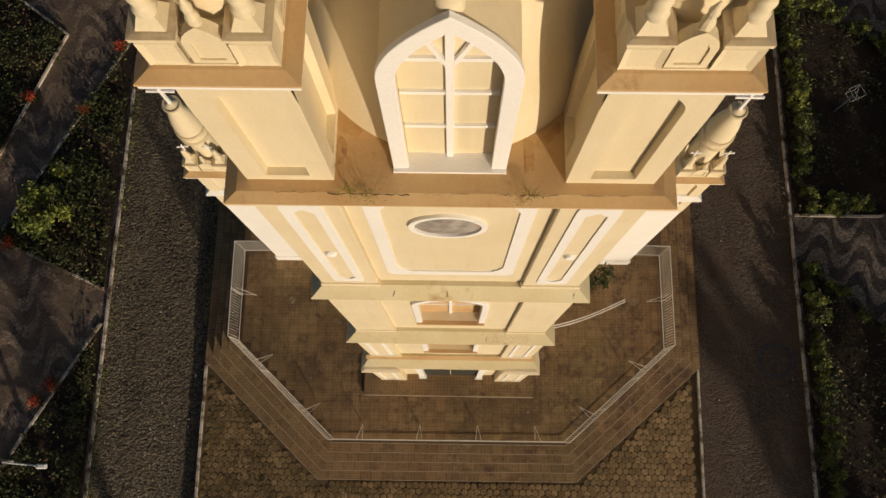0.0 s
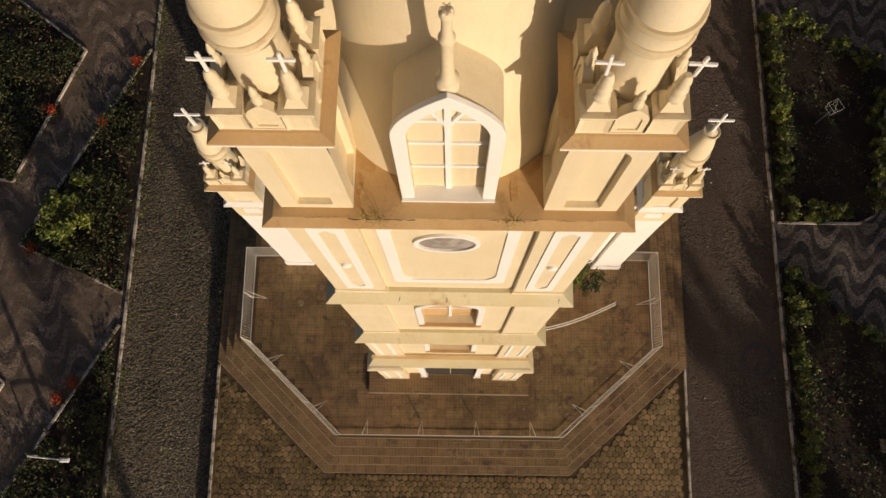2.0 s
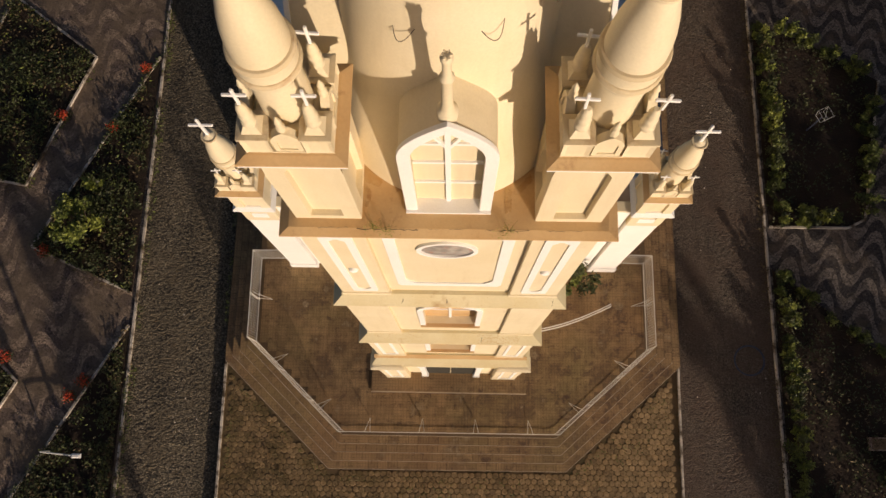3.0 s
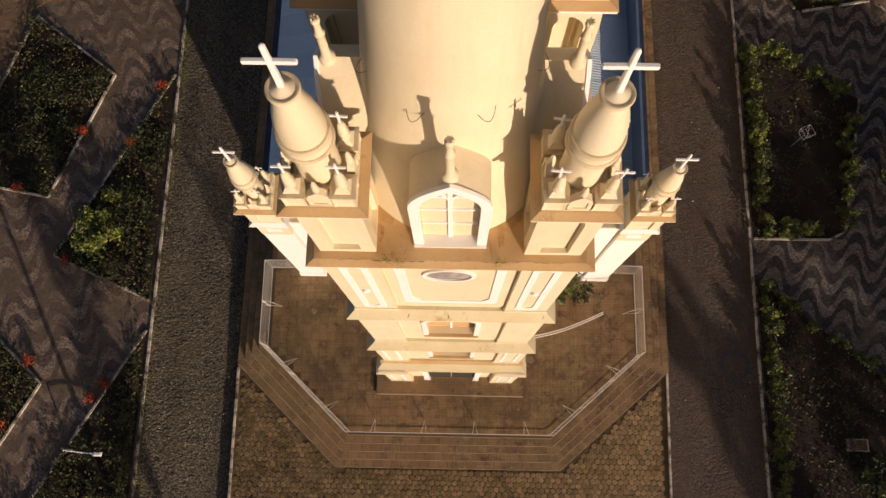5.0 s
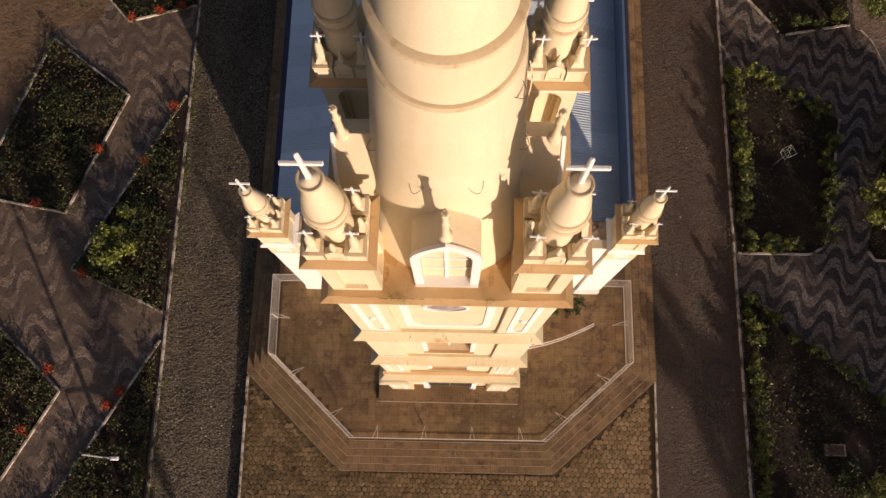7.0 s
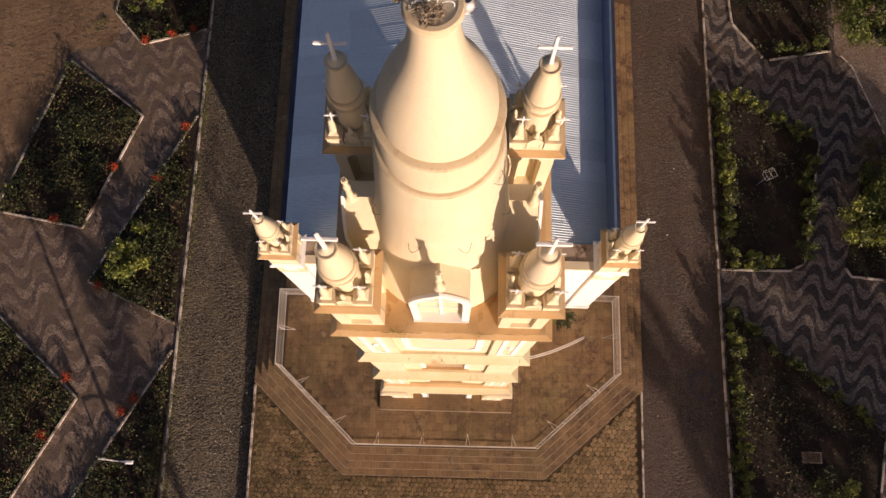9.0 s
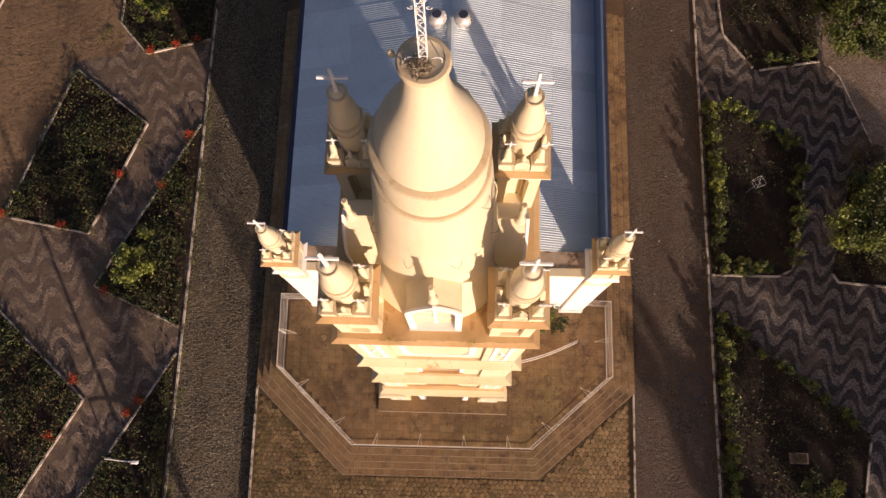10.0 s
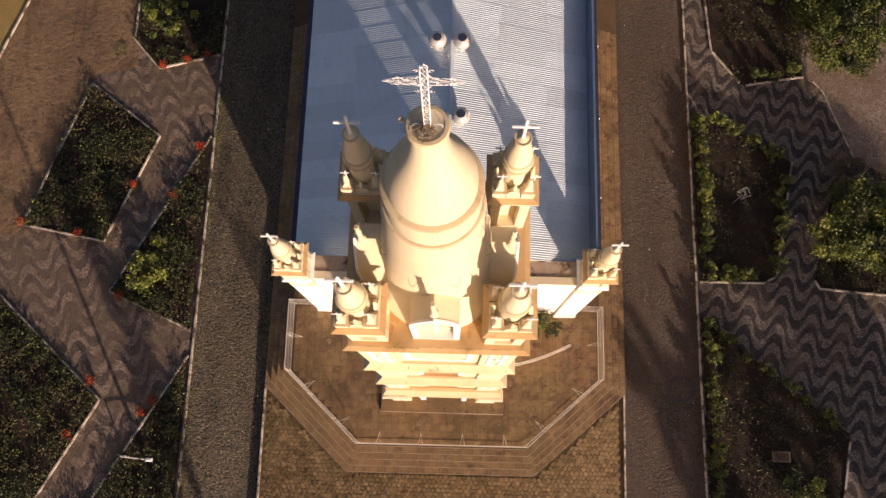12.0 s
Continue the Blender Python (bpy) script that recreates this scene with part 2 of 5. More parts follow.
def road_material(name, size, relief, stone, earth, cover):
    """Rough stone surfacing: lumpy stones, worn wheel tracks, earth blown over it and along its edges."""
    n = Nodes(name)
    stretch = n.add("ShaderNodeMapping", Vector=n.pos, Scale=(1.0, 0.12, 1.0)).outputs[0]
    tracks = n.ramp(n.noise(0.9, 3, at=stretch), 0.35, 0.68)
    c = n.mix(tracks, *stone)
    warped = n.mix(0.10, n.pos, n.add("ShaderNodeTexNoise", Vector=n.pos, Scale=4.0).outputs["Color"], "ADD")
    stones = n.add("ShaderNodeTexVoronoi", Vector=warped, Scale=size)
    tone = n.math("ADD", 0.45, n.math("MULTIPLY", n.add("ShaderNodeSeparateColor", Color=stones.outputs["Color"]).outputs[0], 1.1))
    c = n.mix(0.9, c, n.mix(1.0, c, tone, "MULTIPLY"))
    c = n.mix(n.ramp(stones.outputs["Distance"], 0.40, 0.85), c, (0.040, 0.032, 0.024, 1))
    c = n.mix(n.ramp(n.noise(11, 5, 0.7), 0.45, 0.65), c, n.mix(1.0, c, (0.55, 0.52, 0.48, 1), "MULTIPLY"))
    c = n.mix(n.ramp(n.noise(14, 2), 0.74, 0.77), c, (0.27, 0.23, 0.18, 1))
    c = n.mix(n.math("MULTIPLY", n.ramp(n.noise(0.35, 8, 0.7), cover - 0.06, cover + 0.22), 0.8), c, earth)
    c = n.mix(n.ramp(n.noise(1.4, 8, 0.75), 0.55, 0.72), c, n.mix(1.0, c, (0.50, 0.48, 0.46, 1), "MULTIPLY"))
    xyz = n.add("ShaderNodeSeparateXYZ", Vector=n.pos)
    side = n.math("ABSOLUTE", n.math("SUBTRACT", n.math("ABSOLUTE", xyz.outputs[0]), 13.05))
    ragged = n.math("ADD", side, n.math("MULTIPLY", n.math("SUBTRACT", n.noise(0.9, 5, 0.7), 0.5), 2.2))
    c = n.mix(n.math("MULTIPLY", n.ramp(ragged, 1.05, 2.25), 0.7), c, (0.165, 0.118, 0.058, 1))
    height = n.math("ADD", n.math("MULTIPLY", stones.outputs["Distance"], -1.6), n.math("ADD", n.noise(6, 4), n.math("MULTIPLY", n.noise(1.5, 3), 1.5)))
    return n.done(c, 0.9, height, 1.0, relief)


def wave_material(name, crest, period, length, amp, tilt, dark, pale, wear):
    """Black and pale limestone mosaic laid in rounded wavy bands, turned by tilt, with a dark crest at the given place."""
    n = Nodes(name)
    turned = n.add("ShaderNodeMapping", Vector=n.pos, Rotation=(0, 0, radians(tilt))).outputs[0]
    warp = n.add("ShaderNodeTexNoise", Vector=n.pos, Scale=0.5).outputs["Color"]
    turned = n.mix(0.07, turned, warp, "ADD")
    xyz = n.add("ShaderNodeSeparateXYZ", Vector=turned)
    c, s = math.cos(radians(tilt)), math.sin(radians(tilt))
    u0, v0 = crest[0] * c - crest[1] * s + 0.035, crest[0] * s + crest[1] * c + 0.035
    u = n.math("SUBTRACT", xyz.outputs[0], u0 - 0.25 * length)
    v = n.math("SUBTRACT", xyz.outputs[1], v0 - period * (0.235 + amp))
    sine = n.math("SINE", n.math("MULTIPLY", u, 2 * math.pi / length))
    wave = n.math("MULTIPLY", n.math("SIGN", sine), n.math("POWER", n.math("ABSOLUTE", sine), 0.72))
    ph = n.math("FRACT", n.math("SUBTRACT", n.math("DIVIDE", v, period), n.math("MULTIPLY", wave, amp)))
    band = n.mix(n.ramp(ph, 0.97, 0.995), n.ramp(ph, 0.47, 0.50), (0, 0, 0, 1))
    stones = n.add("ShaderNodeTexVoronoi", Vector=n.pos, Scale=15.0)
    tone = n.math("ADD", 0.35, n.math("MULTIPLY", n.add("ShaderNodeSeparateColor", Color=stones.outputs["Color"]).outputs[0], 1.25))
    c = n.mix(band, dark, pale)
    c = n.mix(1.0, c, tone, "MULTIPLY")
    c = n.mix(n.ramp(n.noise(0.6, 6, 0.65), wear, wear + 0.24), c, n.mix(n.noise(9, 4), (0.085, 0.060, 0.040, 1), (0.205, 0.148, 0.096, 1)))
    c = n.mix(n.ramp(n.noise(2.6, 7, 0.75), 0.54, 0.68), c, (0.060, 0.046, 0.030, 1))
    c = n.mix(n.ramp(n.noise(7.5, 4, 0.7), 0.62, 0.70), c, (0.20, 0.155, 0.115, 1))
    return n.done(c, 0.8, n.math("MULTIPLY", stones.outputs["Distance"], -1.0), 0.5, 0.02)


ROAD = road_material("lumpy_stone_road", 12.0, 0.030, ((0.125, 0.104, 0.069, 1), (0.200, 0.166, 0.111, 1)), (0.150, 0.116, 0.070, 1), 0.52)
ROAD_WORN = road_material("worn_stone_road", 17.0, 0.022, ((0.100, 0.082, 0.063, 1), (0.168, 0.138, 0.102, 1)), (0.102, 0.068, 0.048, 1), 0.38)
WAVE_R = wave_material("wave_mosaic", (20.72, 6.24), 1.22, 1.92, 0.54, 15, (0.044, 0.037, 0.034, 1), (0.165, 0.136, 0.110, 1), 0.50)
WAVE_L = wave_material("worn_wave_mosaic", (-16.94, 19.85), 1.25, 2.15, 0.52, -18, (0.100, 0.073, 0.061, 1), (0.270, 0.196, 0.138, 1), 0.37)

# ---------------------------------------------------------------- mesh helpers
def box(bm, x0, x1, y0, y1, z0, z1):
    v = [bm.verts.new(p) for p in ((x0, y0, z0), (x1, y0, z0), (x1, y1, z0), (x0, y1, z0), (x0, y0, z1), (x1, y0, z1), (x1, y1, z1), (x0, y1, z1))]
    for f in ((3, 2, 1, 0), (4, 5, 6, 7), (0, 1, 5, 4), (1, 2, 6, 5), (2, 3, 7, 6), (3, 0, 4, 7)):
        bm.faces.new([v[i] for i in f])
    return v


def loft(bm, rings, cap=True):
    """Skin through closed rings of equal length, first to last."""
    rows = [[bm.verts.new(p) for p in ring] for ring in rings]
    n = len(rows[0])
    for a, b in zip(rows, rows[1:]):
        for i in range(n):
            j = (i + 1) % n
            bm.faces.new((a[i], a[j], b[j], b[i]))
    if cap:
        bm.faces.new(rows[0][::-1])
        bm.faces.new(rows[-1])
    return rows


def rect(cx, cy, hx, hy, z):
    return [(cx - hx, cy - hy, z), (cx + hx, cy - hy, z), (cx + hx, cy + hy, z), (cx - hx, cy + hy, z)]


def courses(bm, cx, cy, prof):
    """A moulded square block: rows of (half x, half y, z)."""
    loft(bm, [rect(cx, cy, a, b, z) for a, b, z in prof])


def lathe(bm, prof, cx=0.0, cy=0.0, n=32):
    loft(bm, [[(cx + r * math.cos(2 * math.pi * i / n), cy + r * math.sin(2 * math.pi * i / n), z) for i in range(n)] for r, z in prof])


def prism(bm, pts, z0, z1):
    loft(bm, [[(x, y, z0) for x, y in pts], [(x, y, z1) for x, y in pts]])


def tube(bm, pts, r, n=6):
    """A bar along a line of points."""
    pts = [Vector(p) for p in pts]
    rings = []
    for i, p in enumerate(pts):
        d = (pts[min(i + 1, len(pts) - 1)] - pts[max(i - 1, 0)]).normalized()
        side = d.orthogonal().normalized() if not rings else (side - d * side.dot(d)).normalized()
        up = d.cross(side)
        rad = r[i] if isinstance(r, (list, tuple)) else r
        rings.append([p + (side * math.cos(2 * math.pi * k / n) + up * math.sin(2 * math.pi * k / n)) * rad for k in range(n)])
    loft(bm, rings)


def arch(half, z0, spring, apex, n=20, power=1.55, root=1.7):
    """Outline (x, z) of an arched opening, from its foot on one side round to the other; a power of 1 makes it pointed."""
    pts = [(-half, z0)]
    for i in range(n + 1):
        a = math.pi * (1 - i / n)
        c = math.cos(a)
        pts.append((half * c, spring + (apex - spring) * (1 - abs(c) ** power) ** (1 / root)))
    return pts + [(half, z0)]


def plate(bm, outline, y0, y1, m=None):
    """A flat shape (x, z) given thickness from y0 to y1."""
    a = [bm.verts.new((x, y0, z)) for x, z in outline]
    b = [bm.verts.new((x, y1, z)) for x, z in outline]
    n = len(a)
    bm.faces.new(a)
    bm.faces.new(b[::-1])
    for i in range(n):
        j = (i + 1) % n
        bm.faces.new((a[i], b[i], b[j], a[j]))


def band(bm, outer, inner, y0, y1):
    """A frame between two outlines of equal length (x, z), open at the foot or closed."""
    n = len(outer)
    f0, f1, g0, g1 = ([bm.verts.new((x, y, z)) for x, z in line] for line, y in ((outer, y0), (outer, y1), (inner, y0), (inner, y1)))
    for i in range(n):
        j = (i + 1) % n
        for q in ((f0[i], f0[j], g0[j], g0[i]), (f1[j], f1[i], g1[i], g1[j]), (f0[j], f0[i], f1[i], f1[j]), (g0[i], g0[j], g1[j], g1[i])):
            bm.faces.new(q)


def data_of(name, bm, material, smooth=False, bevel=0.0):
    bmesh.ops.recalc_face_normals(bm, faces=bm.faces)
    if bevel:
        bmesh.ops.bevel(bm, geom=[e for e in bm.edges if len(e.link_faces) == 2 and e.calc_face_angle(0) > 0.6], offset=bevel, segments=1, affect="EDGES", clamp_overlap=True)
    me = bpy.data.meshes.new(name)
    bm.to_mesh(me)
    bm.free()
    me.materials.append(material)
    if smooth:
        for p in me.polygons:
            p.use_smooth = True
        me.set_sharp_from_angle(angle=radians(38))
    return me


def part(name, bm, material=None, parent=None, label="", smooth=False, bevel=0.0, m=None):
    """One mesh object under a thing or a part. bm: a bmesh, or mesh data to share."""
    me = data_of(name, bm, material, smooth, bevel) if isinstance(bm, bmesh.types.BMesh) else bm
    ob = new(name, me)
    if parent is not None:
        ob.parent = parent
    if m is not None:
        ob.matrix_basis = m
    return tagged(ob, label)


def thing(name, label, category, group="", kind="", at=None):
    return tagged(new(name), label, category, group, kind) if at is None else tagged(placed(new(name), at), label, category, group, kind)


def placed(ob, m):
    ob.matrix_basis = m
    return ob


def inside(x, y, poly):
    hit = False
    for (x0, y0), (x1, y1) in zip(poly, poly[1:] + poly[:1]):
        if (y0 > y) != (y1 > y) and x < (x1 - x0) * (y - y0) / (y1 - y0) + x0:
            hit = not hit
    return hit


def edge_gap(x, y, poly):
    """How far a point lies from a polygon's outline."""
    best = 1e9
    for (x0, y0), (x1, y1) in zip(poly, poly[1:] + poly[:1]):
        dx, dy = x1 - x0, y1 - y0
        k = max(0, min(1, ((x - x0) * dx + (y - y0) * dy) / (dx * dx + dy * dy)))
        best = min(best, math.hypot(x - x0 - k * dx, y - y0 - k * dy))
    return best


# ---------------------------------------------------------------- ground, roads, squares
bm = bmesh.new()
box(bm, -1500, 1500, -1500, 1500, -1.2, -0.5)
ground = tagged(part("ground", bm, SOIL), "dark bare soil reaching to the horizon", "ground", kind="structure")


def slab(name, pts, z0, z1, material, label, category):
    b = bmesh.new()
    prism(b, pts, z0, z1)
    return tagged(part(name, b, material), label, category, kind="structure")


def cobbles(x, y, size, seed):
    """Height from 0 to 1 of rounded stones laid at random, and how flat each one lies."""
    def dice(i, j, k):
        v = np.sin(i * 127.1 + j * 311.7 + k * 74.7 + seed) * 43758.5453
        return v - np.floor(v)
    u, v = x / size, y / size
    iu, iv = np.floor(u), np.floor(v)
    best, tone = np.full(x.shape, 9.0), np.zeros(x.shape)
    for du in (-1, 0, 1):
        for dv in (-1, 0, 1):
            a, c = iu + du, iv + dv
            d = np.hypot(a + 0.15 + 0.7 * dice(a, c, 1) - u, c + 0.15 + 0.7 * dice(a, c, 2) - v)
            tone = np.where(d < best, dice(a, c, 3), tone)
            best = np.minimum(best, d)
    return np.clip(1 - 1.5 * best ** 2, 0, 1) * (0.35 + 0.65 * tone)


def street(x0, x1, z0, z1, size, relief, seed, material, label):
    """A stone street whose cross fall runs from z0 to z1, with a lumpy top along the stretch beside the church."""
    b = bmesh.new()
    for y0, y1 in ((-60, -10.0), (31.0, 90)):
        loft(b, [[(x0, y0, -0.8), (x1, y0, -0.8), (x1, y1, -0.8), (x0, y1, -0.8)], [(x0, y0, z0), (x1, y0, z1), (x1, y1, z1), (x0, y1, z0)]])
    me = data_of("road", b, material)
    top = tagged(part("road", me), label, "road", kind="structure")
    nx, ny = int((x1 - x0) / 0.062), int(41.0 / 0.062)
    gx, gy = np.meshgrid(np.linspace(x0, x1, nx), np.linspace(-10.0, 31.0, ny))
    wx, wy = gx + 0.07 * np.sin(gy * 2.3 + gx), gy + 0.07 * np.sin(gx * 2.9 - gy * 0.7)
    gz = z0 + (z1 - z0) * (gx - x0) / (x1 - x0)
    wear = 0.55 + 0.45 * np.sin(gx * 1.9 + 0.6 * np.sin(gy * 0.35)) * np.sin(gy * 0.27 + gx * 0.5)
    gz = gz + relief * (0.4 + 0.6 * wear) * (cobbles(wx, wy, size, seed) + 0.45 * cobbles(wx, wy, size * 0.42, seed + 5) - 0.5)
    verts = np.stack([gx, gy, gz], -1).reshape(-1, 3)
    k = (np.arange(ny - 1)[:, None] * nx + np.arange(nx - 1)[None, :]).reshape(-1)
    me = bpy.data.meshes.new("surface")
    me.from_pydata(verts.tolist(), [], np.stack([k, k + 1, k + nx + 1, k + nx], 1).tolist())
    me.materials.append(material)
    tagged(part("surface", me, parent=top), "lumpy worn stone surface", kind="stuff")


street(10.72, 15.36, 0.0, 0.0, 0.17, 0.030, 3.0, ROAD_WORN, "worn rough street of stone and trodden earth beside the church")
street(-15.36, -10.60, 0.0, -0.24, 0.17, 0.036, 8.0, ROAD, "rough cobbled street of lumpy dark stone beside the church")

def kerb_line(pts, w=0.115, h=0.14, step=1.0, name="kerb", closed=False):
    """A whitewashed kerb of single stones along a line."""
    top = tagged(new(name), "whitewashed stone kerb with chipped paint", "kerb", "kerbs", "structure")
    line = pts + pts[:1] if closed else pts
    for (x0, y0), (x1, y1) in zip(line, line[1:]):
        length = math.hypot(x1 - x0, y1 - y0)
        k = max(1, round(length / step))
        for i in range(k):
            a, b = (i / k, (i + 1) / k)
            u = Vector(((x1 - x0) / length, (y1 - y0) / length, 0))
            m = Matrix.Translation((x0 + (x1 - x0) * (a + b) / 2, y0 + (y1 - y0) * (a + b) / 2, random.uniform(-0.012, 0.012))) @ Matrix.Rotation(math.atan2(u.y, u.x) + random.uniform(-0.01, 0.01), 4, "Z")
            m = m @ Matrix.Diagonal((length / k - 0.012, w, h, 1))
            part("kerb_stone", STONE, parent=top, m=m)
    return top


b = bmesh.new()
box(b, -0.5, 0.5, -0.5, 0.5, -1.0, 1.0)
STONE = data_of("kerb_stone", b, KERB, bevel=0.06)

def jagged(pts, step=0.5, off=0.28, seed=1):
    """A ragged border: points along the outline, each moved a little."""
    rnd = random.Random(seed)
    out = []
    for (x0, y0), (x1, y1) in zip(pts, pts[1:] + pts[:1]):
        n = max(1, min(60, int(math.hypot(x1 - x0, y1 - y0) / step)))
        out += [(x0 + (x1 - x0) * i / n + rnd.uniform(-off, off), y0 + (y1 - y0) * i / n + rnd.uniform(-off, off)) for i in range(n)]
    return out


# pavements of the gardens, raised a little over the soil
slab("pavement", [(-31.5, -14), (-15.45, -14), (-15.45, 48), (-31.5, 48)], -0.55, 0.045, WAVE_L, "worn wave-patterned stone mosaic paving in the garden", "pavement")
slab("pavement", [(15.45, -14), (40.0, -14), (40.0, 48), (15.45, 48)], -0.55, 0.045, WAVE_R, "black and white wave-patterned stone mosaic paving", "pavement")
slab("pavement", jagged([(-60, 9), (-27.5, 9.2), (-24.2, 20.2), (-21.4, 20.8), (-20.6, 23.5), (-21.9, 60), (-60, 60)], seed=3), -0.55, 0.06, DIRT, "bare sunlit dry earth lot", "ground")
slab("pavement", jagged([(23.5, 21.2), (24.3, 20.2), (26.0, 15.5), (31, 13.0), (60, 13.0), (60, 60), (23.5, 60)], seed=4, off=0.12), -0.55, 0.06, GRAVEL, "bare lot of stony pale gravel", "ground")
slab("pavement", [(-60, 15), (-33.0, 15.0), (-30.6, 21.1), (-28.2, 28.4), (-26.0, 60), (-60, 60)], -0.55, 0.075, SAND, "ochre sandy ground beyond a kerb", "ground")
kerb_line([(-33.0, 15.0), (-30.6, 21.1), (-28.2, 28.4), (-27.0, 34.0)], h=0.16)
kerb_line([(23.7, 20.9), (24.3, 20.2), (25.9, 15.6)], w=0.07, h=0.10)
kerb_line([(-15.42, -12), (-15.42, 46)])
kerb_line([(15.42, -12), (15.42, 46)])
kerb_line([(-10.66, -12), (-10.76, 0.15)], w=0.10)
kerb_line([(10.62, -12), (10.78, 0.2)], w=0.10)

# ---------------------------------------------------------------- planted beds
BEDS = {
    "a": [(-23.9, 19.6), (-19.0, 16.0), (-21.75, 8.85), (-27.1, 9.8)],
    "b": [(-15.62, 16.1), (-15.70, 3.4), (-20.95, 5.65)],
    "c": [(-33.0, 9.9), (-27.85, 5.34), (-20.7, -0.95), (-23.7, -6.6), (-26.6, -12), (-33, -12)],
    "d": [(-15.62, 1.85), (-15.62, -12), (-23.5, -12), (-20.0, -5.9)],
    "e": [(-15.62, 21.9), (-19.6, 20.8), (-21.5, 22.9), (-21.5, 46), (-15.62, 46)],
    "f": [(16.9, 46), (16.9, 26.8), (17.15, 22.95), (18.9, 20.65), (19.3, 20.5), (23.1, 21.2), (23.1, 46)],
    "g": [(15.62, 18.5), (15.62, 7.25), (19.5, 7.25), (20.4, 7.7), (21.9, 15.2), (18.1, 17.5)],
    "h": [(22.7, 7.5), (23.0, 7.0), (31.0, 6.4), (33.0, 12.0), (24.4, 13.8)],
    "i": [(15.62, 5.1), (15.62, -12), (22.0, -12), (24.05, -1.7), (20.8, 0.8), (17.25, 3.8)],
}
for key, pts in BEDS.items():
    slab("flower_bed", pts, -0.55, 0.075, SOIL, "dark planted soil inside a kerb", "flower bed")
kerb_line(BEDS["a"], closed=True, h=0.16)
kerb_line([BEDS["b"][0], BEDS["b"][2], BEDS["b"][1]], h=0.16)
kerb_line(BEDS["c"][:5], h=0.16)
kerb_line([BEDS["d"][0], BEDS["d"][3], BEDS["d"][2]], h=0.16)
kerb_line(BEDS["e"][:4], h=0.16)
kerb_line(BEDS["f"][:4], h=0.16)
kerb_line(BEDS["f"][4:6], h=0.16)
kerb_line([BEDS["g"][1], BEDS["g"][2], BEDS["g"][3], BEDS["g"][4]], h=0.16)
kerb_line(BEDS["h"][:3], h=0.16)
kerb_line([BEDS["i"][2], BEDS["i"][3]], h=0.16)

# ---------------------------------------------------------------- terrace with its steps
STEPS, RISE = 5, 0.20
TERR_Z = STEPS * RISE
INNER = [(-9.25, 1.10), (-4.90, -3.12), (4.82, -3.10), (9.22, 1.02)]
OUTER = [(-10.80, 0.25), (-5.58, -4.66), (5.36, -4.60), (10.86, 0.30)]
BACK = 42.0


def ring_line(k):
    """The outline of the terrace's k-th level, from the top one outwards (0 to 1)."""
    return [(a[0] + (b[0] - a[0]) * k, a[1] + (b[1] - a[1]) * k) for a, b in zip(INNER, OUTER)]


terrace = tagged(new("terrace"), "raised brown tiled terrace with steps round three sides", "terrace", kind="structure")
for i in range(STEPS):
    k = i / (STEPS - 1)
    line = ring_line(k)
    pts = [(line[0][0], BACK)] + line + [(line[3][0], BACK)]
    b = bmesh.new()
    prism(b, pts, -0.5 if i == STEPS - 1 else TERR_Z - (i + 1) * RISE - 0.05, TERR_Z - i * RISE - 0.012)
    part("step" if i else "floor_slab", b, GROUT, terrace)
    for a, c in zip(line, line[1:]):
        b = bmesh.new()
        d = Vector((c[0] - a[0], c[1] - a[1], 0)).normalized()
        nrm = Vector((d.y, -d.x, 0))
        q = [(a[0], a[1]), (c[0], c[1]), (c[0] - nrm.x * 0.020, c[1] - nrm.y * 0.020), (a[0] - nrm.x * 0.020, a[1] - nrm.y * 0.020)]
        q = [(x + nrm.x * 0.012, y + nrm.y * 0.012) for x, y in q]
        prism(b, q, TERR_Z - i * RISE - 0.04, TERR_Z - i * RISE - 0.003)
        part("nosing", b, NOSING, terrace, "pale worn step edge")

# ---------------------------------------------------------------- church
church = tagged(new("church"), "cream-painted church with a tall stepped bell tower and white trim", "church")


def P(name, b, material, parent=None, label="", **kw):
    return part(name, b, material, parent or church, label, **kw)


TX, TY0, TY1 = 0.0, 0.0, 4.92        # tower: centre line, front and back of the top ledge
# storeys: half width of the shaft, its front, foot, top
STOREY = [(2.86, -0.36, TERR_Z - 0.3, 7.12), (2.72, -0.10, 7.12, 12.45), (2.55, 0.08, 12.45, 18.80), (2.43, 0.16, 18.80, 24.92)]
LEDGES = [(3.02, -0.52, 7.40), (2.86, -0.24, 12.75), (2.69, -0.10, 19.10), (2.60, -0.02, 25.18)]
HOLES = {1: (0.72, 9.0, 11.3, 12.05), 2: (0.72, 14.4, 16.95, 17.75)}


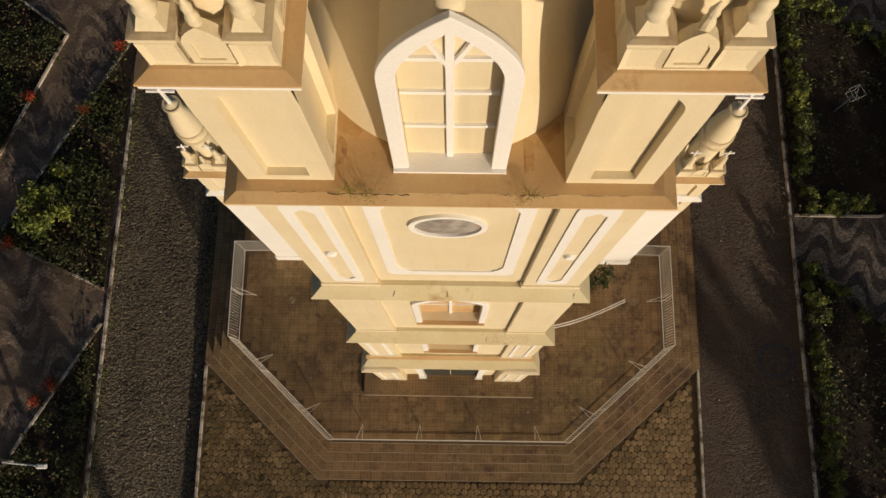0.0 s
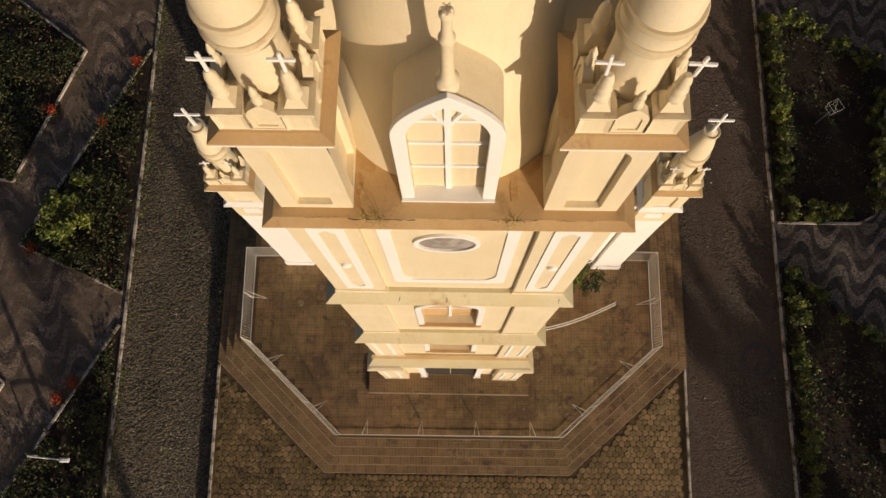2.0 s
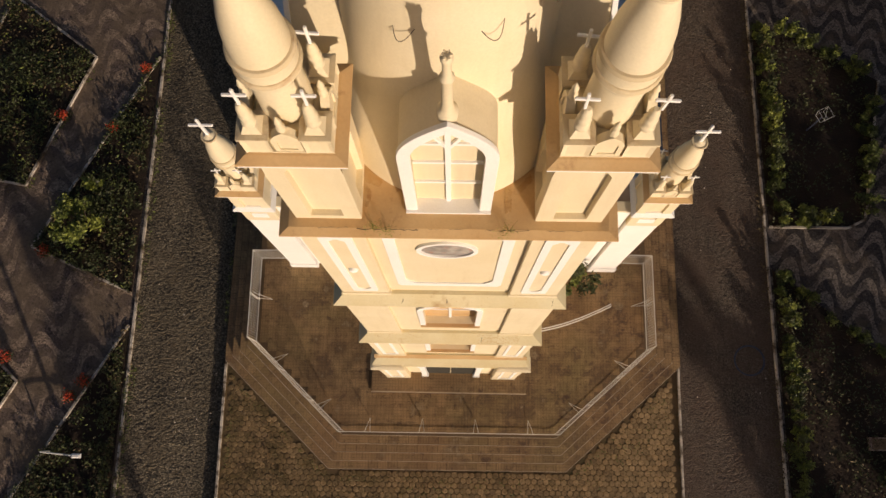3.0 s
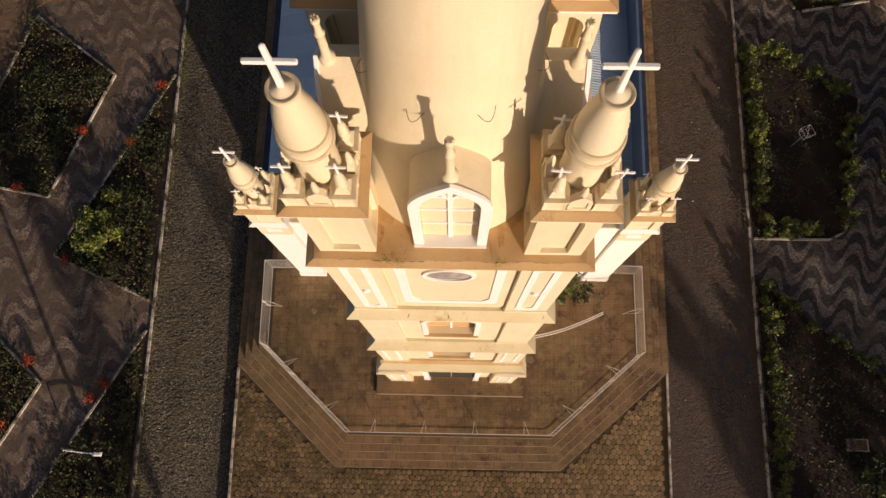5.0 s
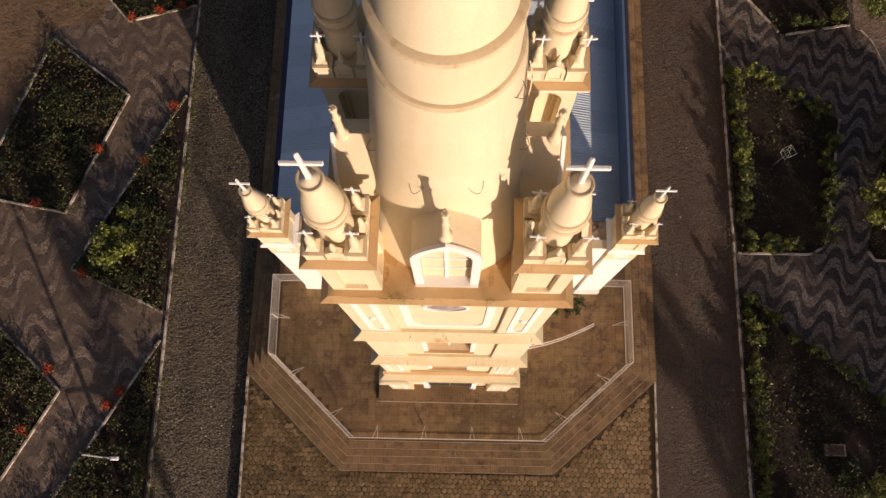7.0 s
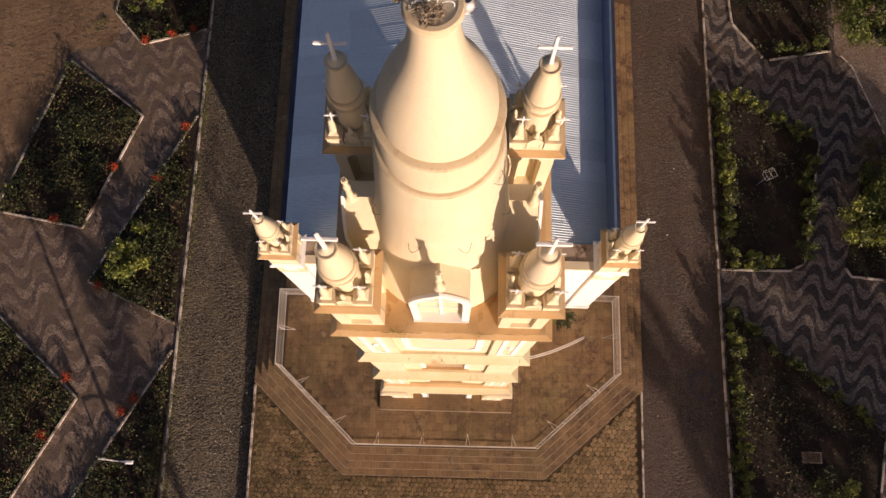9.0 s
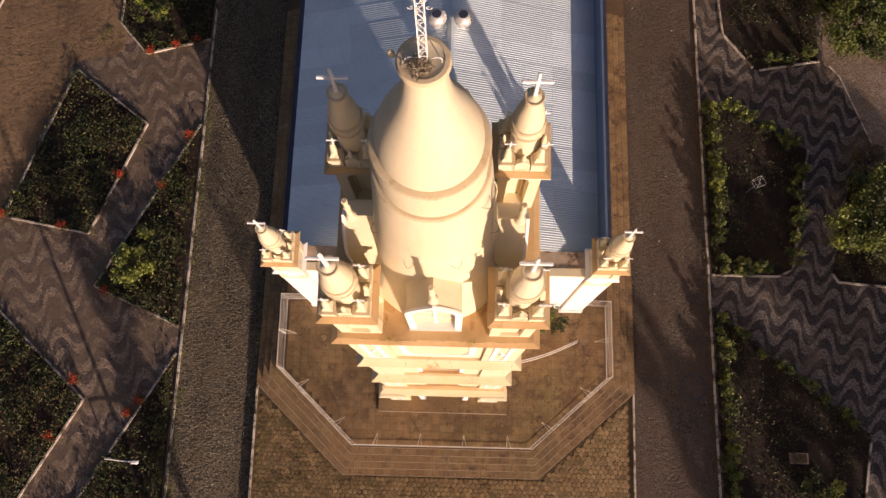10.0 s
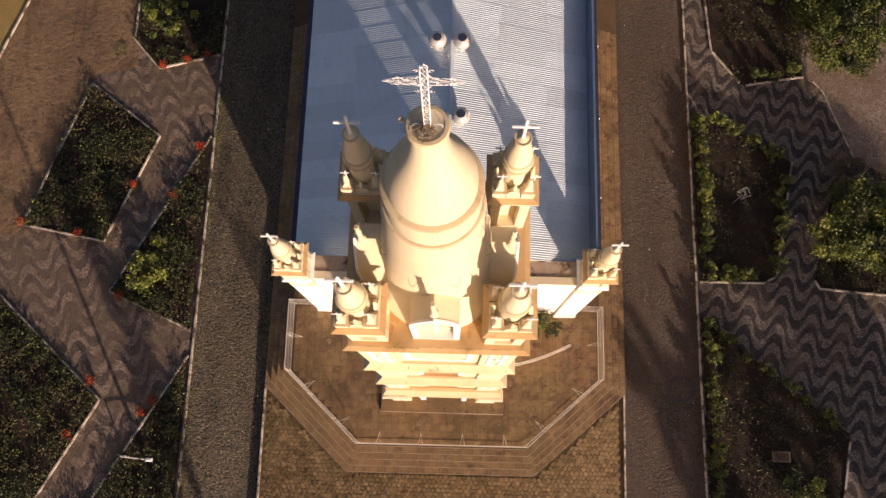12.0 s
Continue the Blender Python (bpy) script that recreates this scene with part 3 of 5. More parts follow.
def facing(b, half, z0, z1, hole, y0, y1):
    """A wall face with an arched opening in it, and the opening's cheeks."""
    hw = max(x for x, z in hole)
    foot = hole[0][1]
    outer = [((math.copysign(half, x), z0) if z <= foot + 0.001 else (math.copysign(half, x), z) if abs(x) > hw * 0.985 else (x / hw * half, z1)) for x, z in hole]
    f = [b.verts.new((x, y0, z)) for x, z in outer]
    g = [b.verts.new((x, y0, z)) for x, z in hole]
    e = [b.verts.new((x, y1, z)) for x, z in hole]
    for i in range(len(hole)):
        j = (i + 1) % len(hole)
        b.faces.new((f[i], f[j], g[j], g[i]))
        b.faces.new((g[i], g[j], e[j], e[i]))
    h = [b.verts.new((x, y1, z)) for x, z in ((-half, z0), (-half, z1), (half, z1), (half, z0))]
    k = [b.verts.new((x, y0, z)) for x, z in ((-half, z0), (-half, z1), (half, z1), (half, z0))]
    for i in range(4):
        j = (i + 1) % 4
        b.faces.new((k[i], k[j], h[j], h[i]))


for i, (half, front, z0, z1) in enumerate(STOREY):
    b = bmesh.new()
    hole = HOLES.get(i)
    box(b, -half, half, front + (0.42 if hole else 0.10), 4.9, z0, z1)
    if hole:
        facing(b, half, z0, z1, arch(*hole), front + 0.10, front + 0.42)
    P("tower_wall", b, CREAM)
for k, (half, front, z) in enumerate(LEDGES):
    up_half, up_front = (STOREY[k + 1][0], STOREY[k + 1][1]) if k < 3 else (2.45, 0.12)
    drop = 0.20 if k < 3 else 0.05
    back = 5.0
    b = bmesh.new()
    rows = []
    for hx, fy, zz in ((STOREY[k][0] + 0.03, STOREY[k][1] - 0.02, z - 0.30), (half - 0.10, front + 0.10, z - 0.20), (half - 0.06, front + 0.06, z - 0.10), (half - 0.012, front + 0.012, z - 0.09), (half - 0.012, front + 0.012, z - 0.012)):
        rows.append([(-hx, fy, zz), (hx, fy, zz), (hx, back, zz), (-hx, back, zz)])
    loft(b, rows)
    P("cornice", b, CREAM, bevel=0.01)
    b = bmesh.new()
    loft(b, [[(-half, front, z - 0.03), (half, front, z - 0.03), (half, back, z - 0.03), (-half, back, z - 0.03)],
             [(-half, front, z), (half, front, z), (half, back, z), (-half, back, z)],
             [(-up_half, up_front, z + drop), (up_half, up_front, z + drop), (up_half, back, z + drop), (-up_half, back, z + drop)]])
    P("ledge", b, LEDGE if k == 3 else LEDGE_PALE, label="weathered ledge with fine cracks")
half, front, z = LEDGES[0]
b = bmesh.new()
y0, y1 = front + (STOREY[1][1] - front) * 0.72, STOREY[1][1] + 0.02
z0 = z + 0.20 * 0.72
loft(b, [[(-half + 0.12, y0, z0 - 0.01), (half - 0.12, y0, z0 - 0.01), (half - 0.14, y1, z + 0.19), (-half + 0.14, y1, z + 0.19)], [(-half + 0.12, y0, z0 + 0.006), (half - 0.12, y0, z0 + 0.006), (half - 0.14, y1, z + 0.212), (-half + 0.14, y1, z + 0.212)]])
P("ledge", b, LEDGE, label="brown weathered strip behind the white cornice")
PLAT = 25.22
crk = random.Random(2)
for y0, x0, x1, w in ((0.115, -2.0, -1.5, 0.006), (0.10, -1.4, -0.45, 0.012), (0.11, -0.3, 0.25, 0.005), (0.105, 0.55, 1.25, 0.013), (0.115, 1.5, 2.1, 0.006)):
    b = bmesh.new()
    x, prev = x0, None
    while x < x1:
        y = y0 + crk.uniform(-0.012, 0.012)
        ww = w * crk.uniform(0.1, 1.3)
        a, c = b.verts.new((x, y - ww / 2, PLAT + 0.016)), b.verts.new((x, y + ww / 2, PLAT + 0.016))
        if prev:
            b.faces.new((prev[0], a, c, prev[1]))
        prev = (a, c)
        x += crk.uniform(0.02, 0.07)
    P("crack", b, DARK, label="dark open crack along the ledge")


# short cracks across the lower ledges
for k in (1, 2):
    half, front, z = LEDGES[k]
    up = STOREY[k + 1][1]
    for _ in range(3 if k == 2 else 1):
        x = crk.uniform(-half + 0.3, half - 0.3)
        b = bmesh.new()
        prev = None
        for i in range(4):
            t = 0.25 + 0.13 * i
            x += crk.uniform(-0.02, 0.02)
            w = 0.008 * crk.uniform(0.3, 1.2)
            y, zz = front + (up - front) * t, z + 0.20 * t + 0.004
            a, c = b.verts.new((x - w, y, zz)), b.verts.new((x + w, y, zz))
            if prev:
                b.faces.new((prev[0], prev[1], c, a))
            prev = (a, c)
        P("crack", b, DARK, label="short dark crack across the ledge")


def flecks(k, x0, x1, count, seed, size=0.03):
    """Rusty flaked spots on the slope of a ledge."""
    rnd = random.Random(seed)
    half, front, z = LEDGES[k]
    up, drop = (STOREY[k + 1][1], 0.20) if k < 3 else (0.12, 0.05)
    b = bmesh.new()
    for _ in range(count):
        t, x = rnd.uniform(0.08, 0.92), rnd.uniform(x0, x1)
        y = front + (up - front) * t
        r = size * rnd.uniform(0.3, 1.2)
        ring = []
        for i in range(7):
            a, q = 2 * math.pi * i / 7, r * rnd.uniform(0.4, 1.1)
            dy = q * 0.5 * math.sin(a)
            ring.append(b.verts.new((x + q * 1.5 * math.cos(a), y + dy, z + drop * (t + dy / (up - front)) + 0.004)))
        b.faces.new(ring)
    tagged(P("flaked_paint", b, RUST_PALE), "rusty flaked patch on the ledge", kind="stuff")


flecks(1, 0.85, 2.15, 330, 5, 0.014)
flecks(1, -2.35, -0.7, 190, 6, 0.011)
flecks(2, -2.3, 2.3, 30, 7, 0.009)
flecks(3, -2.2, 2.2, 60, 8, 0.009)


def stain(points, seed, material, label):
    """A worn patch with a ragged edge lying on the flat top of the tower."""
    rnd = random.Random(seed)
    b = bmesh.new()
    line = []
    for (x0, y0), (x1, y1) in zip(points, points[1:] + points[:1]):
        for i in range(7):
            line.append((x0 + (x1 - x0) * i / 7 + rnd.gauss(0, 0.008), y0 + (y1 - y0) * i / 7 + rnd.gauss(0, 0.008)))
    prism(b, line, PLAT + 0.004, PLAT + 0.0165)
    P("flaked_paint", b, material, label=label)


stain([(-1.36, 1.18), (-1.27, 1.06), (-1.02, 0.86), (-1.08, 0.78), (-1.30, 0.86)], 1, RUST_PALE, "rusty flaked patch beside the spire")
stain([(-1.29, 0.80), (-1.20, 0.74), (-1.19, 0.50), (-1.28, 0.46)], 2, RUST_PALE, "rusty streak beside the turret")
stain([(0.86, 0.80), (0.98, 0.74), (0.96, 0.42), (0.88, 0.38)], 3, RUST_PALE, "rusty flaked patch beside the spire")
stain([(1.26, 1.02), (1.29, 0.92), (1.12, 0.72), (1.06, 0.80)], 4, RUST_PALE, "rusty streak beside the turret")


def pilaster(x0, x1, y0, y1, z0, z1, cap=True):
    b = bmesh.new()
    box(b, x0, x1, y0, y1, z0, z1)
    if cap:
        box(b, x0 - 0.03, x1 + 0.03, y0 - 0.03, y1, z0, z0 + 0.18)
        box(b, x0 - 0.03, x1 + 0.03, y0 - 0.03, y1, z1 - 0.16, z1)
    P("pilaster", b, CREAM, bevel=0.008)


def panel_frame(x0, x1, z0, z1, y, w=0.09, notch=0.0, out=0.025):
    """A raised white frame on the facade; its inner corners may be stepped."""
    b = bmesh.new()
    n = 24
    outer, inner = [], []
    cx, cz, hx, hz = (x0 + x1) / 2, (z0 + z1) / 2, (x1 - x0) / 2, (z1 - z0) / 2
    for i in range(4 * n):
        a = 2 * math.pi * (i + 0.5) / (4 * n) + math.pi / 4
        c, s = math.cos(a), math.sin(a)
        k = 1 / max(abs(c), abs(s))
        outer.append((cx + hx * c * k, cz + hz * s * k))
        ix, iz = hx - w, hz - w * 1.4
        px, pz = ix * c * k, iz * s * k
        ex, ez = abs(px) - (ix - notch), abs(pz) - (iz - notch)
        if notch and ex > 0 and ez > 0:
            # a corner cut to a stepped hollow
            px, pz = math.copysign(ix - notch * (0.45 if ex > ez else 1.0), px), math.copysign(iz - notch * (1.0 if ex > ez else 0.45), pz)
        inner.append((cx + px, cz + pz))
    band(b, outer, inner, y - out, y)
    return P("panel_frame", b, WHITE)


for s in (-1, 1):
    lo, hi = (1.36, 2.43)
    pilaster(min(s * lo, s * hi), max(s * lo, s * hi), 0.16, 0.30, 19.28, 24.86)
    panel_frame(min(s * 1.58, s * 2.14), max(s * 1.58, s * 2.14), 19.75, 24.6, 0.16, w=0.14, notch=0.09)
    b = bmesh.new()
    lathe(b, [(0.10, 0.0), (0.085, 0.05), (0.03, 0.07)], n=14)
    rosette = P("rosette", b, WHITE, m=Matrix.Translation((s * 1.86, 0.155, 22.0)) @ Matrix.Rotation(radians(90), 4, "X"))
    lo, hi = (1.52, 2.55)
    pilaster(min(s * lo, s * hi), max(s * lo, s * hi), 0.08, 0.2, 12.93, 18.74)
    lo, hi = (1.70, 2.72)
    pilaster(min(s * lo, s * hi), max(s * lo, s * hi), -0.10, 0.03, 7.55, 12.38)
    panel_frame(min(s * 1.92, s * 2.5), max(s * 1.92, s * 2.5), 8.0, 12.0, -0.10, w=0.10)
    lo, hi = (1.86, 2.92)
    pilaster(min(s * lo, s * hi), max(s * lo, s * hi), -0.50, -0.24, TERR_Z, 7.05)
    panel_frame(min(s * 2.1, s * 2.7), max(s * 2.1, s * 2.7), 1.6, 6.7, -0.50, w=0.10)

    b = bmesh.new()
    courses(b, s * 2.39, -0.36, [(0.56, 0.20, 7.05), (0.60, 0.25, 7.16), (0.61, 0.26, 7.24), (0.66, 0.30, 7.27), (0.66, 0.30, 7.385), (0.55, 0.20, 7.425)])
    P("cornice_block", b, CREAM, bevel=0.008)

# tall framed field with the round recess
panel_frame(-1.12, 1.12, 20.0, 24.7, 0.26, w=0.20, notch=0.16, out=0.03)
b = bmesh.new()
n = 40
band(b, [(0.55 * math.cos(2 * math.pi * i / n), 0.55 * math.sin(2 * math.pi * i / n)) for i in range(n)], [(0.47 * math.cos(2 * math.pi * i / n), 0.47 * math.sin(2 * math.pi * i / n)) for i in range(n)], -0.05, 0.0)
oculus = P("round_window", b, WHITE, label="white-rimmed round recess holding a mottled grey relief", m=Matrix.Translation((-0.03, 0.26, 23.35)))
b = bmesh.new()
lathe(b, [(0.475, 0.0), (0.42, 0.012), (0.25, 0.03), (0.05, 0.045)], n=28)
part("relief", b, GREYSTONE, oculus, m=Matrix.Translation((0, -0.012, 0)) @ Matrix.Rotation(radians(90), 4, "X"))


def arched_window(parent_name, half, z0, spring, apex, y, w, depth, mullions, bars, panel, label, m=None, fan=False, sill=None, thick=None, **bow):
    """An arched opening: frame, filling panels, upright and cross bars."""
    b = bmesh.new()
    outer, inner = arch(half, z0, spring, apex, **bow), arch(half - w, z0 + w * 0.6, spring, apex - w * 1.3, **bow)
    band(b, outer, inner, y - depth, y if thick is None else y - depth + thick)
    win = P(parent_name, b, WHITE, label=label, m=m, bevel=0.006)
    hi = half - w
    zi = z0 + w * 0.6
    b = bmesh.new()
    plate(b, arch(hi + 0.01, zi - 0.01, spring, apex - w * 1.2, **bow), y - 0.03, y - 0.005)
    part("pane", b, panel, win)
    for x in mullions:
        b = bmesh.new()
        box(b, x - 0.038, x + 0.038, y - 0.075, y - 0.03, zi, apex - w * 1.3 - abs(x) * 0.5)
        part("mullion", b, WHITE, win)
    for z in bars:
        b = bmesh.new()
        box(b, -hi, hi, y - 0.065, y - 0.03, z - 0.028, z + 0.028)
        part("glazing_bar", b, WHITE, win)
    if fan:
        for s in (-1, 1):
            b = bmesh.new()
            tube(b, [(s * 0.02, y - 0.055, spring + 0.02), (s * hi * 0.42, y - 0.055, spring + (apex - spring) * 0.42), (s * hi * 0.62, y - 0.055, spring + (apex - spring) * 0.55)], 0.03, 4)
            part("fan_bar", b, WHITE, win)
    b = bmesh.new()
    box(b, -half, half, y - depth - 0.05, y, z0 - 0.02, z0 + w * 0.6 + 0.006)
    part("sill", b, sill or WHITE, win)
    return win


win2 = arched_window("window", 0.86, 14.3, 17.05, 17.95, 0.44, 0.15, 0.32, [0.0], [15.7, 16.9], LEDGE, "arched window with white surround and two leaves", sill=LEDGE, thick=0.09)
win1 = arched_window("window", 0.86, 8.9, 11.4, 12.2, 0.26, 0.15, 0.32, [0.0], [10.4], LEDGE, "tall balcony window with white surround and tan sill", sill=LEDGE, thick=0.09)
b = bmesh.new()
for s in (-1, 1):
    box(b, s * 1.16 - 0.12, s * 1.16 + 0.12, -0.42, -0.20, TERR_Z + 0.3, 6.6)
    box(b, s * 1.16 - 0.16, s * 1.16 + 0.16, -0.46, -0.20, TERR_Z + 0.3, TERR_Z + 0.6)
    box(b, s * 1.16 - 0.16, s * 1.16 + 0.16, -0.46, -0.20, 6.2, 6.6)
box(b, -1.30, 1.30, -0.44, -0.20, 6.6, 6.9)
door = P("door", b, WHITE, label="wide church doorway between white jambs", bevel=0.01)
b = bmesh.new()
for s in (-1, 1):
    box(b, min(0.02 * s, 1.04 * s), max(0.02 * s, 1.04 * s), -0.30, -0.262, TERR_Z + 0.3, 6.6)
part("door_leaf", b, DARK, door, "dark timber door leaves", bevel=0.01)
b = bmesh.new()
box(b, -3.64, 3.46, -1.16, 0.0, TERR_Z - 0.1, TERR_Z + 0.16)
P("door_step", b, TERRACE, label="low tiled platform before the door", bevel=0.02)
b = bmesh.new()
box(b, -3.65, 3.47, -1.19, -1.14, TERR_Z + 0.11, TERR_Z + 0.165)
P("nosing", b, NOSING)

# central spire
SX, SY = 0.0, 2.42
b = bmesh.new()
lathe(b, [(1.84, PLAT - 0.1), (1.825, 25.4), (1.795, 25.7), (1.745, 26.0), (1.66, 26.35), (1.58, 26.7), (1.52, 27.05), (1.475, 27.4), (1.425, 27.8), (1.375, 28.2), (1.325, 28.6), (1.255, 29.3), (1.19, 30.0), (1.085, 31.40), (1.062, 31.66), (1.054, 31.72), (1.036, 31.765), (1.03, 31.77)], SX, SY, 64)
spire = P("spire", b, CREAM, label="round plastered spire in tapering stages", smooth=True)
b = bmesh.new()
lathe(b, [(0.974, 31.74), (0.974, 32.3), (0.968, 32.60), (0.985, 32.74), (0.99, 32.80), (0.975, 32.845), (0.96, 32.85)], SX, SY, 64)
part("ring", b, CREAM, spire, smooth=True)
b = bmesh.new()
lathe(b, [(0.868, 32.80), (0.868, 33.0), (0.845, 33.25), (0.78, 33.52), (0.67, 33.82), (0.545, 34.10), (0.44, 34.36), (0.37, 34.62), (0.33, 34.86), (0.305, 35.10), (0.298, 35.30)], SX, SY, 64)
part("bell_roof", b, CREAM, spire, smooth=True)
b = bmesh.new()
lathe(b, [(0.298, 35.28), (0.312, 35.34), (0.342, 35.385), (0.354, 35.43), (0.350, 35.470), (0.330, 35.495), (0.272, 35.500), (0.262, 35.494), (0.05, 35.498)], SX, SY, 48)
part("cap", b, CREAM, spire, smooth=True)

# weathered top faces of the stages and of the cap
for prof in ([(1.056, 31.715), (1.046, 31.762), (1.028, 31.784), (0.977, 31.792)], [(0.992, 32.79), (0.980, 32.848), (0.955, 32.862), (0.871, 32.870)], [(0.355, 35.448), (0.350, 35.478), (0.330, 35.504), (0.272, 35.508)]):
    b = bmesh.new()
    lathe(b, prof + [(prof[-1][0], prof[-1][1] - 0.03), (prof[0][0] - 0.02, prof[0][1] - 0.01)], SX, SY, 56)
    part("rim", b, TAN, spire, "tan weathered rim", smooth=True)

b = bmesh.new()
tube(b, [(SX - 0.30, SY + 0.10, 35.36), (SX - 0.40, SY + 0.13, 35.38)], 0.012, 6)
lathe(b, [(0.02, 35.33), (0.045, 35.35), (0.052, 35.39), (0.035, 35.44), (0.01, 35.46)], SX - 0.42, SY + 0.135, 12)
part("lamp", b, CREAM, spire, "small cream lamp on the spire's cap", smooth=True)

# wire hoops on the spire
for ang, z in ((-112, 29.15), (-68, 29.2), (-160, 29.0), (-18, 29.1), (-30, 31.35)):
    b = bmesh.new()
    r = 1.26 - (z - 29.1) * 0.07
    pts = []
    for i in range(13):
        k = i / 12
        a = radians(ang) + (k - 0.5) * 0.21
        o = 0.13 * math.sin(math.pi * k)
        pts.append((SX + (r + o) * math.cos(a), SY + (r + o) * math.sin(a), z - 0.10 * math.sin(math.pi * k) + 0.08 * k))
    tube(b, pts, 0.005, 5)
    part("hoop", b, BARK, spire, "thin bent wire hoop")

# slack cable down the flank of the spire
b = bmesh.new()
line = []
for i in range(17):
    k = i / 16
    a = radians(-12 - 10 * k + 5 * math.sin(5 * k))
    r = 1.085 + 0.235 * k + 0.03 + 0.03 * math.sin(9 * k)
    line.append((SX + r * math.cos(a), SY + r * math.sin(a), 31.55 - 2.75 * k))
tube(b, line, 0.011, 5)
part("cable", b, CREAM, spire, "slack pale cable down the spire", smooth=True)

# lattice cross on the spire, with the nest at its foot
b = bmesh.new()
CB, CT, ARM_Z, ARM = 35.475, 37.47, 36.98, 0.56
q = 0.050
for sx in (-q, q):
    for sy in (-0.032, 0.032):
        tube(b, [(sx, SY + sy, CB), (sx, SY + sy, CT - 0.12)], 0.0072, 4)
for sy in (-0.032, 0.032):
    for s in (-1, 1):
        for e in (-1, 1):
            tube(b, [(s * q, SY + sy, ARM_Z + e * q), (s * (ARM - 0.16), SY + sy * 0.8, ARM_Z + e * q * 0.6), (s * ARM, SY, ARM_Z)], 0.0052, 4)
    tube(b, [(-q, SY + sy, CT - 0.12), (0, SY, CT), (q, SY + sy, CT - 0.12)], 0.007, 4)
steps_up = 11
for i in range(steps_up):
    z0, z1 = CB + (CT - 0.15 - CB) * i / steps_up, CB + (CT - 0.15 - CB) * (i + 1) / steps_up
    s = 1 if i % 2 else -1
    for sy in (-0.032, 0.032):
        tube(b, [(-q * s, SY + sy, z0), (q * s, SY + sy, z1)], 0.0052, 4)
        tube(b, [(-q, SY + sy, z1), (q, SY + sy, z1)], 0.0052, 4)
for s in (-1, 1):
    for i in range(4):
        x0, x1 = s * (q + i * 0.10), s * (q + (i + 1) * 0.10)
        e = q * (1 - 0.11 * i) * (1 if i % 2 else -1)
        for sy in (-0.032, 0.032):
            tube(b, [(x0, SY + sy, ARM_Z + e), (x1, SY + sy, ARM_Z - e)], 0.0052, 4)
lattice = P("roof_cross", b, WHITE, label="pale lattice iron cross with scrolls")
for sx in (-1, 1):
    for sz in (-1, 1):
        b = bmesh.new()
        reach = 0.20
        pts = [(sx * (q + reach * (1 - math.cos(radians(9 * i)))), SY, ARM_Z + sz * (q + reach * (1 - math.sin(radians(9 * i))))) for i in range(11)]
        tube(b, pts, 0.006, 4)
        part("brace", b, WHITE, lattice)
        for cx, cz in ((q + 0.05, 0.30), (0.36, q + 0.03)):
            b = bmesh.new()
            tube(b, [(sx * (cx + 0.035 * math.cos(radians(32 * i)) * (1 - i * 0.05)), SY, ARM_Z + sz * (cz + 0.035 * math.sin(radians(32 * i)) * (1 - i * 0.05))) for i in range(10)], 0.0052, 4)
            part("scroll", b, WHITE, lattice)
    b = bmesh.new()
    tube(b, [(sx * (q + 0.02 + 0.11 * (1 - math.cos(radians(20 * i))) * (1 - i * 0.03)), SY - 0.02, CB + 0.03 + 0.09 * math.sin(radians(20 * i))) for i in range(14)], 0.0072, 4)
    part("scroll", b, WHITE, lattice)

nest = bmesh.new()
rnd = random.Random(4)
for i in range(260):
    a, r = rnd.uniform(0, 6.28), rnd.uniform(0.02, 0.17)
    c = Vector((-0.05 + r * math.cos(a), SY - 0.11 + r * math.sin(a) * 0.8, 35.47 + rnd.uniform(0, 0.16) * (1 - r * 2)))
    d = Vector((rnd.uniform(-1, 1), rnd.uniform(-1, 1), rnd.uniform(-0.3, 0.3))).normalized() * rnd.uniform(0.03, 0.08)
    tube(nest, [c - d, c + d], 0.005, 3)
tagged(part("bird_nest", nest, TWIG), "untidy twig nest at the foot of the roof cross", "nest")

# dormers round the spire: front and both sides
POINTED = dict(n=28, power=1.0, root=2.0)


def dormer(turn, shift, tall):
    m = Matrix.Translation((SX, SY + shift, 0)) @ Matrix.Rotation(radians(turn), 4, "Z")
    front = 0.46 - SY
    b = bmesh.new()
    band(b, arch(0.622, PLAT - 0.05, 27.5, 28.49, **POINTED), arch(0.485, PLAT + 0.02, 27.5, 28.30, **POINTED), front, front + 1.0)
    body = P("dormer", b, CREAM, label="arched dormer with a curved, pointed roof", m=m, smooth=True)
    win = arched_window("window", 0.648, PLAT - 0.06, 27.46, 28.53, front + 0.17, 0.175, 0.22, [0.0], [26.12, 26.92, 27.58], CREAM, "blind arched window with white frame and bars", m=m, fan=True, thick=0.07, **POINTED)
    win.name = "dormer_window"
    b = bmesh.new()
    prof = [(0.125, -0.10), (0.125, 0.05), (0.112, 0.075), (0.082, 0.11), (0.074, 0.17), (0.068, 0.22), (0.063, 0.78), (0.080, 0.81), (0.082, 0.845), (0.070, 0.87), (0.054, 0.90), (0.048, 1.06), (0.054, 1.18), (0.068, 1.21), (0.069, 1.25), (0.055, 1.28), (0.03, 1.29)]
    lathe(b, [(r, 28.50 + z * tall) for r, z in prof], 0, front + 0.15, 18)
    for k in range(6):
        a = math.pi / 3 * k
        px, py = 0.046 * math.cos(a), front + 0.15 + 0.046 * math.sin(a)
        box(b, px - 0.011, px + 0.011, py - 0.011, py + 0.011, 28.50 + 1.25 * tall, 28.50 + 1.25 * tall + 0.06)
    part("finial", b, CREAM, body, "turned post with a notched head on the dormer", smooth=True)


